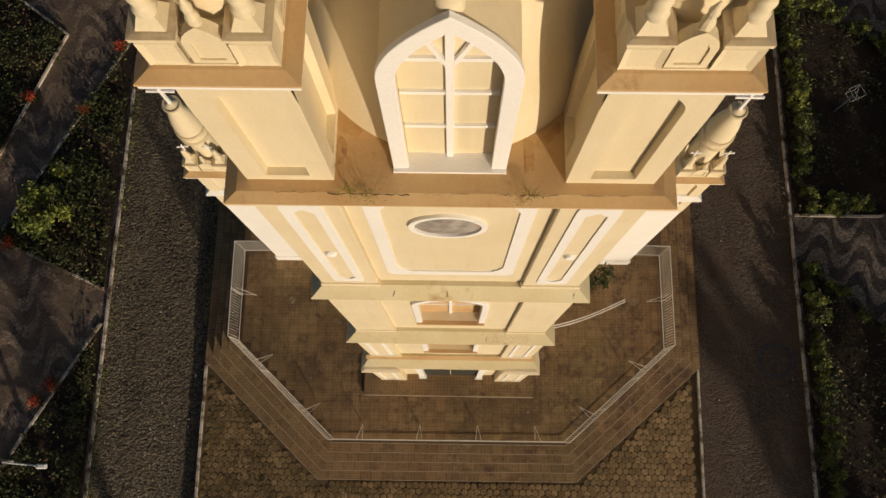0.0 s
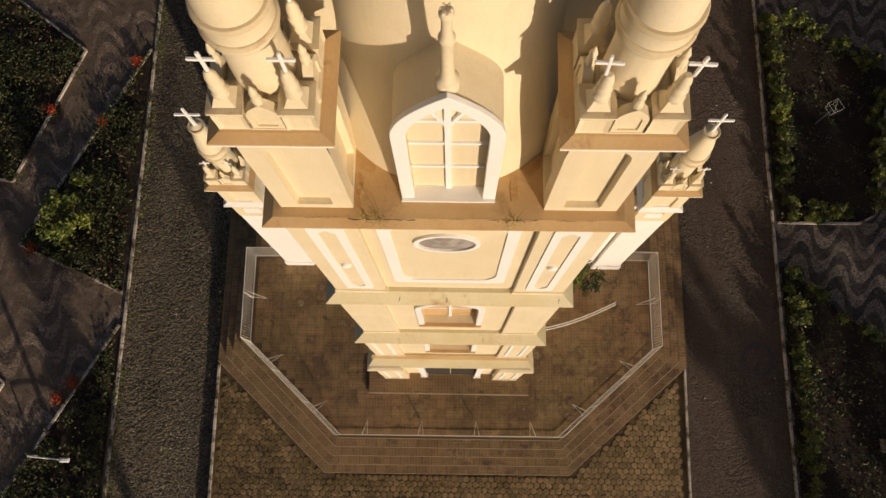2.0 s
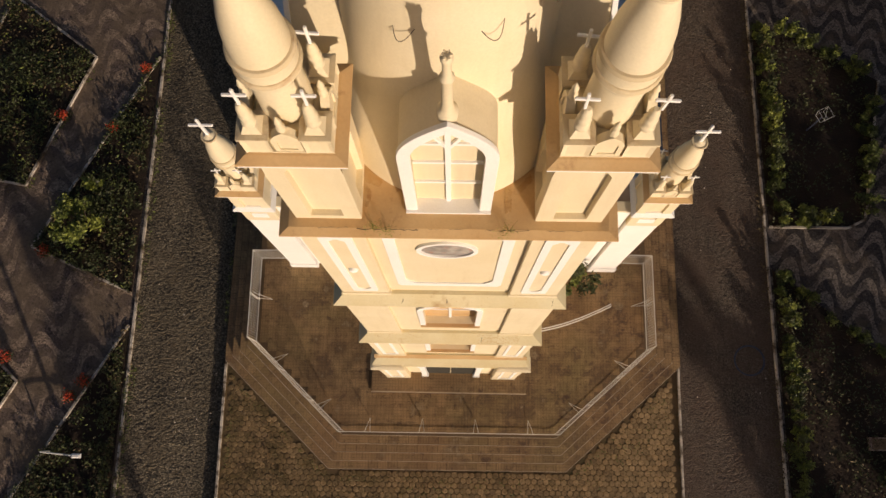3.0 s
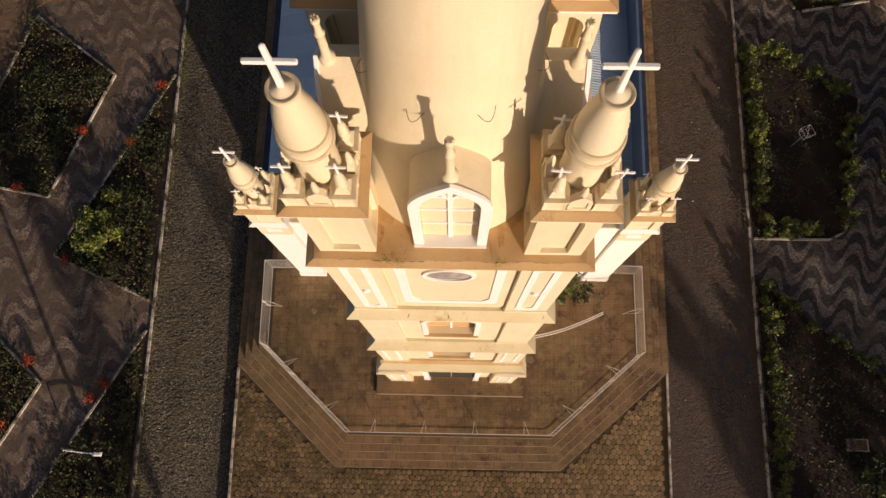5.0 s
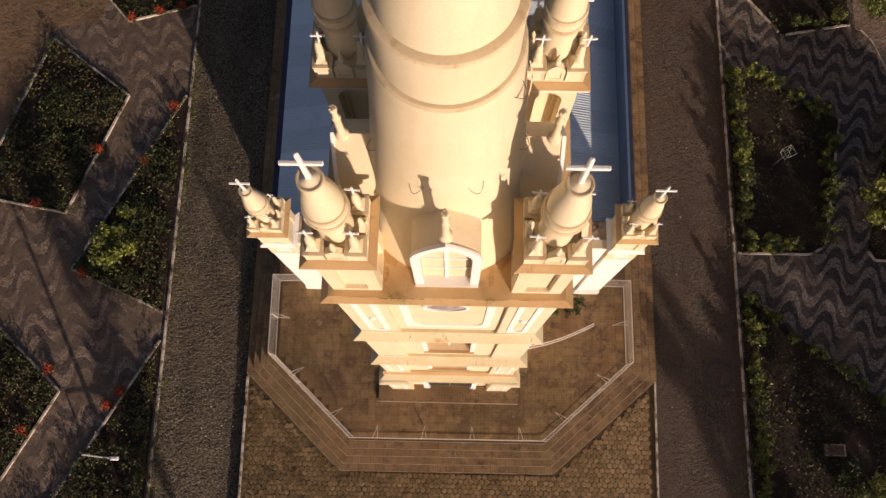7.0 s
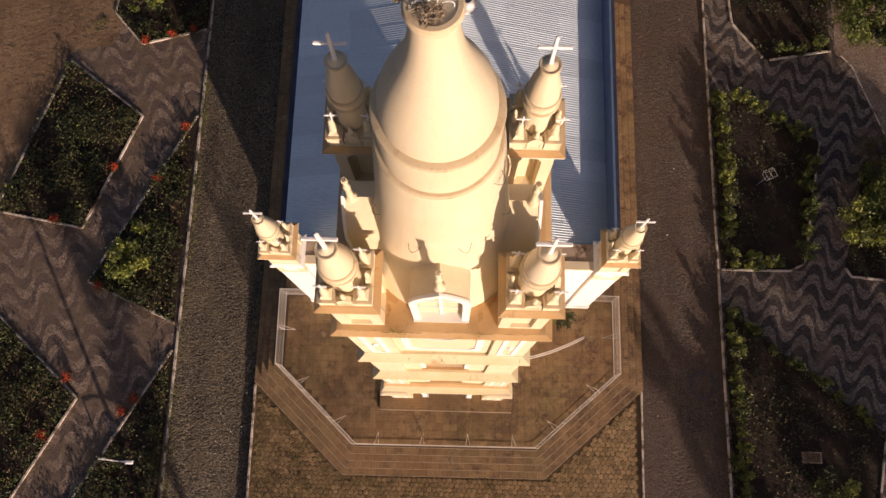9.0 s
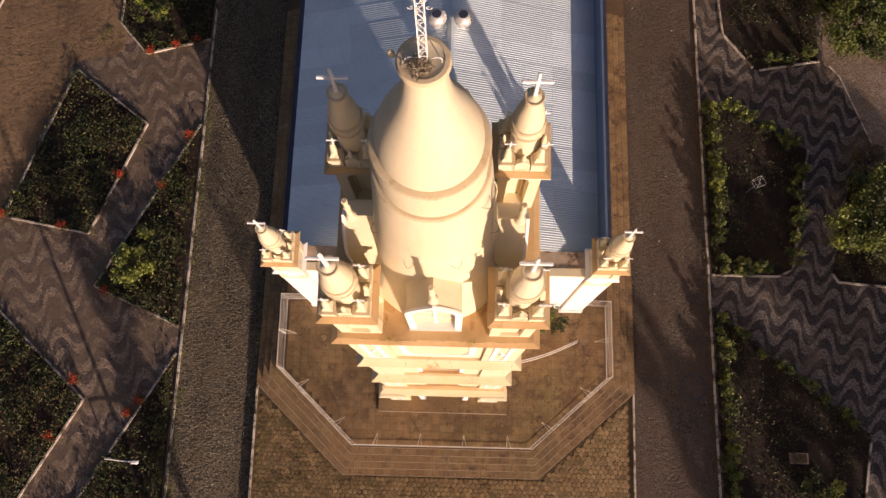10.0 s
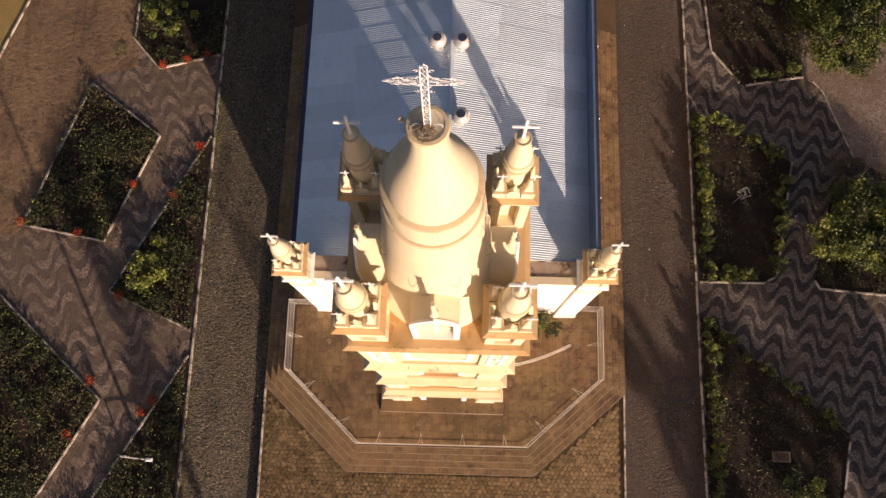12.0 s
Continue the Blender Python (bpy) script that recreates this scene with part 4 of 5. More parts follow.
dormer(0, 0.0, 1.0)
for turn in (-90, 90):
    dormer(turn, -0.04, 0.80)

# ---------------------------------------------------------------- corner turrets
def turret_meshes():
    d = {}
    d["shaft"], d["open_shaft"] = shaft_mesh(0.10), shaft_mesh(0.34)
    return crown_meshes(d)


def shaft_mesh(depth):
    """A square shaft with a sunk arched niche in each face."""
    b = bmesh.new()
    h, niche = 0.505, 0.25
    for k in range(4):
        rot = Matrix.Rotation(radians(90 * k), 4, "Z")
        hole = arch(niche, -2.62, -0.75, -0.45, 10)
        before = set(b.verts)
        y0, y1 = -h, -h + depth
        n = len(hole)
        outer = []
        for x, z in hole:
            if z < -2.6:
                outer.append((math.copysign(h, x), -2.9))
            elif abs(x) > niche * 0.98:
                outer.append((math.copysign(h, x), z))
            else:
                outer.append((x / niche * h, -0.2))
        f = [b.verts.new((x, y0, z)) for x, z in outer]
        g = [b.verts.new((x, y0, z)) for x, z in hole]
        e = [b.verts.new((x * 0.94, y1, z)) for x, z in hole]
        for i in range(n):
            j = (i + 1) % n
            b.faces.new((f[i], f[j], g[j], g[i]))
            b.faces.new((g[i], g[j], e[j], e[i]))
        b.faces.new(e)
        bmesh.ops.transform(b, matrix=rot, verts=[v for v in b.verts if v not in before])
    bmesh.ops.remove_doubles(b, verts=b.verts, dist=0.0005)
    return data_of("turret", b, CREAM)


def crown_meshes(d):
    """Cornice, pedestals, pinnacles, gables, cone and crosses over a turret's shaft."""
    b = bmesh.new()
    courses(b, 0, 0, [(0.50, 0.50, -0.30), (0.56, 0.56, -0.22), (0.57, 0.57, -0.12), (0.655, 0.655, -0.09), (0.655, 0.655, -0.012)])
    d["cornice"] = data_of("turret_cornice", b, WHITE)
    b = bmesh.new()
    courses(b, 0, 0, [(0.665, 0.665, -0.03), (0.665, 0.665, 0.0), (0.545, 0.545, 0.045), (0.50, 0.50, 0.05)])
    d["ledge"] = data_of("turret_ledge", b, LEDGE)
    b = bmesh.new()
    courses(b, 0, 0, [(0.40, 0.40, 0.0), (0.40, 0.40, 0.36), (0.36, 0.36, 0.40)])
    d["core"] = data_of("turret_block", b, CREAM)
    b = bmesh.new()
    courses(b, 0, 0, [(0.165, 0.165, 0.0), (0.165, 0.165, 0.36), (0.15, 0.15, 0.37), (0.15, 0.15, 0.40), (0.18, 0.18, 0.41), (0.18, 0.18, 0.45), (0.172, 0.172, 0.455), (0.118, 0.118, 0.46), (0.112, 0.112, 0.475), (0.07, 0.07, 0.57), (0.06, 0.06, 0.60)])
    bmesh.ops.recalc_face_normals(b, faces=b.faces)
    tall = [f for f in b.faces if abs(f.normal.z) < 0.1 and f.calc_area() > 0.1]
    bmesh.ops.inset_individual(b, faces=tall, thickness=0.075, depth=-0.022)
    d["pedestal"] = data_of("pedestal", b, CREAM)
    b = bmesh.new()
    courses(b, 0, 0, [(0.184, 0.184, 0.447), (0.184, 0.184, 0.456), (0.142, 0.142, 0.462)])
    d["pedestal_ledge"] = data_of("pedestal_ledge", b, TAN)
    b = bmesh.new()
    lathe(b, [(0.088, 0.575), (0.094, 0.60), (0.094, 0.635), (0.076, 0.655), (0.072, 0.70), (0.080, 0.745), (0.084, 0.775), (0.070, 0.80), (0.062, 0.825), (0.068, 0.86), (0.066, 0.92), (0.050, 0.99), (0.030, 1.03)], n=16)
    d["pinnacle"] = data_of("pinnacle", b, CREAM, smooth=True)
    b = bmesh.new()
    box(b, -0.017, 0.017, -0.017, 0.017, 1.02, 1.36)
    box(b, -0.13, 0.13, -0.016, 0.016, 1.22, 1.255)
    d["small_cross"] = data_of("small_cross", b, WHITE, bevel=0.006)
    b = bmesh.new()
    plate(b, arch(0.165, 0.03, 0.36, 0.60, 12, 1.15, 1.9), -0.485, -0.40)
    band(b, arch(0.165, 0.05, 0.36, 0.60, 12, 1.15, 1.9), arch(0.105, 0.12, 0.33, 0.49, 12, 1.15, 1.9), -0.505, -0.480)
    box(b, -0.20, 0.20, -0.515, -0.40, 0.0, 0.075)
    lathe(b, [(0.05, 0.56), (0.055, 0.66), (0.035, 0.72), (0.045, 0.78), (0.02, 0.86), (0.01, 0.90)], 0, -0.44, 10)
    d["gable"] = data_of("small_gable", b, CREAM)
    b = bmesh.new()
    lathe(b, [(0.31, 0.35), (0.30, 0.8), (0.292, 1.18), (0.302, 1.25), (0.350, 1.32), (0.368, 1.385), (0.366, 1.42), (0.352, 1.442), (0.338, 1.446), (0.336, 1.56), (0.350, 1.62), (0.362, 1.665), (0.358, 1.70), (0.344, 1.722), (0.316, 1.726), (0.314, 1.80), (0.310, 1.92), (0.292, 2.10), (0.256, 2.30), (0.212, 2.48), (0.176, 2.62), (0.162, 2.70), (0.160, 2.74)], n=40)
    d["cone"] = data_of("cone", b, CREAM, smooth=True)
    b = bmesh.new()
    lathe(b, [(0.158, 2.70), (0.178, 2.735), (0.200, 2.77), (0.202, 2.815), (0.190, 2.84), (0.168, 2.842), (0.150, 2.834), (0.10, 2.862), (0.04, 2.91)], n=32)
    d["cap"] = data_of("cap", b, CREAM, smooth=True)
    for key, prof in (("rim_low", [(0.370, 1.395), (0.368, 1.424), (0.354, 1.447), (0.338, 1.452)]), ("rim_high", [(0.364, 1.672), (0.360, 1.704), (0.346, 1.727), (0.317, 1.732)]), ("rim_cap", [(0.205, 2.815), (0.192, 2.846), (0.168, 2.848), (0.148, 2.838)])):
        b = bmesh.new()
        lathe(b, prof + [(prof[-1][0] - 0.005, prof[-1][1] - 0.02), (prof[0][0] - 0.02, prof[0][1] - 0.01)], n=36)
        d[key] = data_of("rim", b, TAN, smooth=True)
    b = bmesh.new()
    courses(b, 0, 0, [(0.040, 0.038, 2.82), (0.034, 0.034, 3.3), (0.031, 0.031, 3.76), (0.018, 0.018, 3.79)])
    box(b, -0.29, 0.29, -0.030, 0.030, 3.41, 3.475)
    d["cross"] = data_of("cross", b, WHITE, bevel=0.012)
    return d


TUR = turret_meshes()
tilts = random.Random(11)


def turret(x, y, z, scale=1.0, label="", shaft="shaft"):
    m = Matrix.Translation((x, y, z)) @ Matrix.Scale(scale, 4)
    top = part("turret", TUR[shaft], parent=church, label=label, m=m)
    for nm in ("cornice", "ledge", "core", "cone", "cap", "rim_low", "rim_high", "rim_cap", "cross"):
        part(TUR[nm].name, TUR[nm], parent=top)
    for sx in (-1, 1):
        for sy in (-1, 1):
            at = Matrix.Translation((sx * 0.355, sy * 0.355, 0.03))
            part("pedestal", TUR["pedestal"], parent=top, m=at)
            part("pedestal_ledge", TUR["pedestal_ledge"], parent=top, m=at)
            part("pinnacle", TUR["pinnacle"], parent=top, m=at)
            part("small_cross", TUR["small_cross"], parent=top, m=at @ Matrix.Rotation(radians(tilts.uniform(-6, 6)), 4, "Z") @ Matrix.Rotation(radians(tilts.uniform(-4, 4)), 4, "Y"))
    for k in range(4):
        part("small_gable", TUR["gable"], parent=top, m=Matrix.Rotation(radians(90 * k), 4, "Z"))
    return top


for s in (-1, 1):
    turret(s * 1.83, 0.77, 28.0, label="cream corner turret with four pinnacles and a white cross")
    turret(s * 1.87, 4.13, 28.0, label="cream corner turret with deep arched openings and a white cross", shaft="open_shaft")
    turret(s * 7.06, 5.30, 12.62, 1.2, label="cream turret over the corner of the aisle front")

# ---------------------------------------------------------------- aisle fronts and nave
WING_Z, WY = 10.5, 4.85
NAVE_BACK = 40.0
EAVE, RIDGE = 9.75, 12.2
for s in (-1, 1):
    b = bmesh.new()
    box(b, min(s * 2.5, s * 6.4), max(s * 2.5, s * 6.4), WY, WY + 0.30, TERR_Z - 0.3, WING_Z)
    P("aisle_front", b, WHITE, bevel=0.02)
    b = bmesh.new()
    box(b, min(s * 2.45, s * 6.4), max(s * 2.45, s * 6.4), WY - 0.06, WY + 0.34, WING_Z, WING_Z + 0.10)
    P("coping", b, CREAM, bevel=0.02)
    b = bmesh.new()
    box(b, s * 7.06 - 0.60, s * 7.06 + 0.60, WY - 0.15, 5.90, TERR_Z - 0.3, 9.9)
    box(b, s * 7.06 - 0.66, s * 7.06 + 0.66, WY - 0.21, 5.94, TERR_Z - 0.3, TERR_Z + 0.5)
    P("corner_pier", b, WHITE, bevel=0.02)
    b = bmesh.new()
    courses(b, s * 7.06, 5.33, [(0.62, 0.62, 10.45), (0.74, 0.74, 10.55), (0.76, 0.76, 10.68), (0.62, 0.62, 10.78)])
    P("pier_cornice", b, WHITE)
    b = bmesh.new()
    box(b, s * 7.06 - 0.58, s * 7.06 + 0.58, 4.75, 5.88, 9.9, 10.5)
    box(b, s * 7.06 - 0.56, s * 7.06 + 0.56, 4.77, 5.86, 10.7, 12.3)
    P("pier_block", b, CREAM)
    b = bmesh.new()
    box(b, min(s * 2.45, s * 6.55), max(s * 2.45, s * 6.55), WY + 0.34, 5.96, 9.6, 10.545)
    P("roof_gutter", b, CONCRETE, label="flat concrete valley with black and rust stains")
    # long side walls: a tall parapet on one side, a hanging gutter on the other
    b = bmesh.new()
    box(b, min(s * 7.22, s * 7.42), max(s * 7.22, s * 7.42), 5.9, NAVE_BACK, TERR_Z - 0.3, 10.86 if s > 0 else EAVE - 0.12)
    P("nave_wall", b, CREAM)
    b = bmesh.new()
    if s > 0:
        box(b, 7.30, 7.46, 5.9, NAVE_BACK, 10.86, 10.94)
        P("parapet_cap", b, GUTTER, label="dark metal parapet capping")
        b = bmesh.new()
        loft(b, [[(7.06, 5.97, EAVE - 0.05), (7.215, 5.97, EAVE - 0.05), (7.215, NAVE_BACK, EAVE - 0.05), (7.06, NAVE_BACK, EAVE - 0.05)], [(7.20, 5.97, 10.90), (7.215, 5.97, 10.90), (7.215, NAVE_BACK, 10.90), (7.20, NAVE_BACK, 10.90)], [(7.20, 5.97, 10.95), (7.30, 5.97, 10.95), (7.30, NAVE_BACK, 10.95), (7.20, NAVE_BACK, 10.95)]])
        P("flashing", b, FLASHING, label="blue metal flashing up the parapet")
    else:
        box(b, -7.74, -7.50, 5.9, NAVE_BACK, EAVE - 0.16, EAVE - 0.02)
        P("gutter", b, GUTTER, label="dark hanging gutter along the eave")
b = bmesh.new()
box(b, -7.56, 7.56, NAVE_BACK, NAVE_BACK + 0.3, TERR_Z - 0.3, 13.0)
P("nave_wall", b, CREAM)

# gable walls under the ends of the roof
for y0, y1 in ((5.962, 6.10), (NAVE_BACK - 0.14, NAVE_BACK - 0.002)):
    b = bmesh.new()
    plate(b, [(-7.18, EAVE - 0.3), (-7.18, EAVE - 0.10), (0, RIDGE - 0.14), (7.18, EAVE - 0.10), (7.18, EAVE - 0.3)], y0, y1)
    P("gable_wall", b, CREAM)

# corrugated roof of single sheets
roof = bmesh.new()
for s in (-1, 1):
    loft(roof, [[(s * 7.2, 5.97, EAVE - 0.16), (s * 7.2, NAVE_BACK, EAVE - 0.16), (0, NAVE_BACK, RIDGE - 0.16), (0, 5.97, RIDGE - 0.16)], [(s * 7.2, 5.97, EAVE - 0.06), (s * 7.2, NAVE_BACK, EAVE - 0.06), (0, NAVE_BACK, RIDGE - 0.06), (0, 5.97, RIDGE - 0.06)]])
roof = P("roof", roof, GUTTER, label="low gabled roof of blue corrugated metal sheets")


def sheet_mesh(length, width, pitch=0.105, amp=0.0105):
    """One corrugated sheet: ribs run along x, waves along y."""
    k = int(width / pitch) * 10
    rows = [(width * j / k, amp * math.sin(2 * math.pi * j / 10)) for j in range(k + 1)]
    v = [(x, y, z) for y, z in rows for x in (0.0, length)]
    f = [(2 * j, 2 * j + 1, 2 * j + 3, 2 * j + 2) for j in range(k)]
    me = bpy.data.meshes.new("roof_sheet")
    me.from_pydata(v, [], f)
    me.materials.append(ROOF)
    for p in me.polygons:
        p.use_smooth = True
    return me


slope = math.hypot(7.45, RIDGE - EAVE)
pieces, SW = 3, 1.02
SHEET = sheet_mesh(slope / pieces + 0.12, SW)
roofrnd = random.Random(8)
for s in (-1, 1):
    ang = math.atan2(RIDGE - EAVE, 7.45)
    for i in range(33):
        for j in range(pieces):
            along = slope * j / pieces - 0.04
            x, z = -7.45 + along * math.cos(ang), EAVE + along * math.sin(ang) - 0.006 * j + 0.012 + roofrnd.uniform(-0.004, 0.004)
            m = Matrix.Translation((x, 5.94 + i * (SW - 0.006), z)) @ Matrix.Rotation(-ang, 4, "Y") @ Matrix.Rotation(roofrnd.uniform(-0.002, 0.002), 4, "Z") @ Matrix.Rotation(roofrnd.uniform(0.004, 0.016), 4, "X")
            if s > 0:
                m = Matrix.Diagonal((-1, 1, 1, 1)) @ m
            part("roof_sheet", SHEET, parent=roof, m=m)
b = bmesh.new()
for s in (-1, 1):
    loft(b, [[(0, 5.97, RIDGE + 0.05), (0, NAVE_BACK, RIDGE + 0.05), (s * 0.15, NAVE_BACK, RIDGE - 0.01), (s * 0.15, 5.97, RIDGE - 0.01)], [(0, 5.97, RIDGE + 0.06), (0, NAVE_BACK, RIDGE + 0.06), (s * 0.15, NAVE_BACK, RIDGE + 0.003), (s * 0.15, 5.97, RIDGE + 0.003)]])
part("ridge_cap", b, ROOF, roof)

# turbine ventilators
b = bmesh.new()
lathe(b, [(0.17, -0.35), (0.17, 0.0), (0.20, 0.02), (0.30, 0.10), (0.355, 0.24), (0.34, 0.38), (0.26, 0.50), (0.19, 0.54), (0.18, 0.545)], n=36)
TURB = data_of("roof_ventilator", b, STEEL, smooth=True)
b = bmesh.new()
lathe(b, [(0.18, 0.54), (0.17, 0.556), (0.02, 0.56)], n=28)
VTOP = data_of("top_disc", b, GUTTER, smooth=True)
b = bmesh.new()
for k in range(20):
    a0 = 2 * math.pi * k / 20
    tube(b, [((r + 0.008) * math.cos(a0 + 0.35 * t), (r + 0.008) * math.sin(a0 + 0.35 * t), z) for r, z, t in ((0.20, 0.03, 0), (0.30, 0.10, 0.3), (0.355, 0.24, 0.6), (0.34, 0.38, 0.9), (0.26, 0.50, 1.2))], 0.010, 4)
VANE = data_of("vane_ring", b, STEEL)
for x, y in ((-0.68, 16.42), (0.54, 16.42), (0.556, 12.46)):
    v = tagged(placed(new("roof_ventilator", TURB), Matrix.Translation((x, y, RIDGE + 0.08)) @ Matrix.Scale(1.22, 4)), "round galvanised turbine ventilator on the blue roof", "roof ventilator", "ventilators on the roof")
    part("top_disc", VTOP, parent=v)
    part("vane_ring", VANE, parent=v)

# ---------------------------------------------------------------- railing round the terrace
FLINE = [(-7.75, 5.06), (-9.16, 5.04), (-9.12, 1.05), (-4.84, -2.98), (4.75, -2.94), (9.08, 0.96), (9.08, 5.06), (7.75, 5.08)]
FH = 1.75
b = bmesh.new()
tube(b, [(0, 0, 0.06), (0, 0, FH - 0.03)], 0.0088, 5)
BAR = data_of("baluster", b, FENCE)
b = bmesh.new()
box(b, -0.015, 0.015, -0.015, 0.015, 0, FH + 0.03)
POST = data_of("post", b, FENCE, bevel=0.006)
count = 0
for k, ((x0, y0), (x1, y1)) in enumerate(zip(FLINE, FLINE[1:])):
    length = math.hypot(x1 - x0, y1 - y0)
    ang = math.atan2(y1 - y0, x1 - x0)
    fence = tagged(placed(new("railing"), Matrix.Translation((x0, y0, TERR_Z)) @ Matrix.Rotation(ang, 4, "Z")), "tall pale painted iron railing on the terrace edge", "railing", "railing round the terrace")
    for z in (0.08, FH):
        b = bmesh.new()
        box(b, 0, length, -0.012, 0.012, z - 0.010, z + 0.010)
        part("rail", b, FENCE, fence)
    nb = int(length / 0.112)
    for i in range(1, nb):
        part("baluster", BAR, parent=fence, m=Matrix.Translation((length * i / nb, 0, 0)))
    np_ = max(1, round(length / 2.0))
    for i in range(np_ + 1):
        part("post", POST, parent=fence, m=Matrix.Translation((length * i / np_, 0, 0)))
    stays = 4 if length > 8 else 2 if length > 5 else 1
    if length > 2:
        for i in range(stays):
            x = length * (i + 0.5) / stays
            b = bmesh.new()
            tube(b, [(x - 0.12, 0.02, 1.15), (x, 0.62, 0.0)], 0.013, 4)
            tube(b, [(x + 0.12, 0.02, 1.15), (x, 0.62, 0.0)], 0.013, 4)
            part("stay", b, FENCE, fence)

# long bowed pale pole lying from the tower to the terrace floor
b = bmesh.new()
for o in (0.0, 0.10):
    tube(b, [(2.75 + 4.65 * k, 1.35 + 1.55 * k + o - 0.25 * math.sin(math.pi * k), 2.6 - 1.05 * k) for k in [i / 12 for i in range(13)]], 0.022, 6)
tagged(part("bent_pole", b, FENCE), "two pale bowed tubes leaning from the tower to the terrace", "pole")

# lamps on the nave wall
for s in (-1, 1):
    for y in (9.8, 14.2, 18.4, 23):
        if s > 0:
            b = bmesh.new()
            lathe(b, [(0.02, 0.0), (0.07, 0.03), (0.09, 0.10), (0.06, 0.17), (0.02, 0.20)], n=14)
            lamp = tagged(placed(part("wall_lamp", b, WHITE, smooth=True), Matrix.Translation((s * 7.86, y, 8.6))), "small white globe lamp on an arm from the nave wall", "wall lamp", "lamps on the nave wall")
            b = bmesh.new()
            tube(b, [(-0.30, 0, -0.02), (-0.1, 0, -0.03), (0, 0, 0.02)], 0.014, 5)
            part("arm", b, GUTTER, lamp)

# ---------------------------------------------------------------- planting
def leaves(name, spots, size, material, rnd, flat=0.5):
    """Many small leaf blades at the given places, turned every way."""
    g = np.random.default_rng(rnd.randrange(1 << 30))
    c = np.array(spots, dtype=float).reshape(-1, 3)
    n = len(c)
    u = np.stack([g.uniform(-1, 1, n), g.uniform(-1, 1, n), g.uniform(-flat, flat, n)], 1)
    u /= np.linalg.norm(u, axis=1, keepdims=True) + 1e-6
    w = np.cross(u, np.stack([g.uniform(-1, 1, n), g.uniform(-1, 1, n), g.uniform(0.2, 1.4, n)], 1))
    w /= np.linalg.norm(w, axis=1, keepdims=True) + 1e-6
    a = size * g.uniform(0.6, 1.35, (n, 1))
    v = np.stack([c - u * a, c + w * a * 0.45, c + u * a, c - w * a * 0.45], 1).reshape(-1, 3)
    me = bpy.data.meshes.new(name)
    me.from_pydata(v.tolist(), [], np.arange(4 * n).reshape(-1, 4).tolist())
    me.materials.append(material)
    return me


def blob(rnd, cx, cy, cz, r, squash, count, hollow=0.45):
    """Places in the outer part of a lumpy ball."""
    g = np.random.default_rng(rnd.randrange(1 << 30))
    d = g.normal(size=(count, 3))
    d /= np.linalg.norm(d, axis=1, keepdims=True)
    k = r * g.uniform(hollow, 1.08, (count, 1)) * (1 + 0.22 * np.sin(5 * d[:, :1] + cx) * np.cos(4 * d[:, 1:2] + cy))
    p = d * k * np.array([1, 1, squash]) + np.array([cx, cy, cz])
    p[:, 2] = np.maximum(p[:, 2], 0.08)
    return p.tolist()


def bed_cover(name, poly, seed, material, density, height, size, label, keep=None):
    rnd = random.Random(seed)
    xs, ys = [p[0] for p in poly], [p[1] for p in poly]
    area = (max(xs) - min(xs)) * (max(ys) - min(ys))
    spots = []
    for _ in range(int(area * density)):
        x, y = rnd.uniform(min(xs), max(xs)), rnd.uniform(min(ys), max(ys))
        if not inside(x, y, poly):
            continue
        t = noise.noise(Vector((x * 0.55, y * 0.55, seed))) + 0.6 * noise.noise(Vector((x * 1.7, y * 1.7, seed + 3)))
        if t < -0.05 + rnd.uniform(-0.15, 0.15):
            continue
        h = height * (0.35 + 0.9 * max(0, t + 0.3))
        spots.append((x, y, 0.08 + rnd.uniform(0.1, 1.0) * h))
    ob = new(name, leaves(name, spots, size, material, rnd))
    return tagged(ob, label, "ground cover", kind="stuff")


for key, mat, dens, hh in (("a", LEAF_DARK, 190, 0.45), ("b", LEAF_DARK, 230, 0.5), ("c", LEAF_DARK, 200, 0.5), ("d", LEAF_DARK, 220, 0.5), ("e", LEAF_DARK, 180, 0.5), ("f", LEAF_DARK, 60, 0.3), ("g", LEAF_DARK, 40, 0.25), ("h", LEAF_DARK, 90, 0.4), ("i", LEAF_DARK, 50, 0.25)):
    poly = [(x, max(-9.0, min(30.0, y))) for x, y in BEDS[key]]
    bed_cover("ground_cover", poly, ord(key), mat, dens * 1.1, hh * 1.15, 0.072, "low dark green plants over the bed soil")
for key, dens in (("a", 45), ("c", 70), ("d", 60), ("b", 40), ("i", 22)):
    poly = [(x, max(-9.0, min(30.0, y))) for x, y in BEDS[key]]
    bed_cover("ground_cover", poly, ord(key) + 40, LEAF_DRY, dens * 1.0, 0.5, 0.075, "dry brown low plants over the bed soil")
for key, dens in (("a", 26), ("c", 26), ("d", 20), ("e", 20), ("b", 16)):
    poly = [(x, max(-9.0, min(30.0, y))) for x, y in BEDS[key]]
    bed_cover("ground_cover", poly, ord(key) + 80, LEAF, dens * 1.1, 0.6, 0.075, "scattered green low plants over the bed soil")


for k, (a, c) in enumerate((((-10.6, -0.3), (-5.7, -4.95)), ((-5.7, -4.95), (-1.0, -4.95)), ((5.5, -4.9), (8.0, -2.6)), ((-10.5, -5.0), (-10.4, -0.6)))):
    d = Vector((c[0] - a[0], c[1] - a[1], 0)).normalized() * 0.22
    bed_cover("weeds", [a, c, (c[0] - d.y * -1.0, c[1] - d.x), (a[0] - d.y * -1.0, a[1] - d.x)], 300 + k, LEAF, 130, 0.14, 0.034, "low weeds in the paving joints at the foot of the steps")


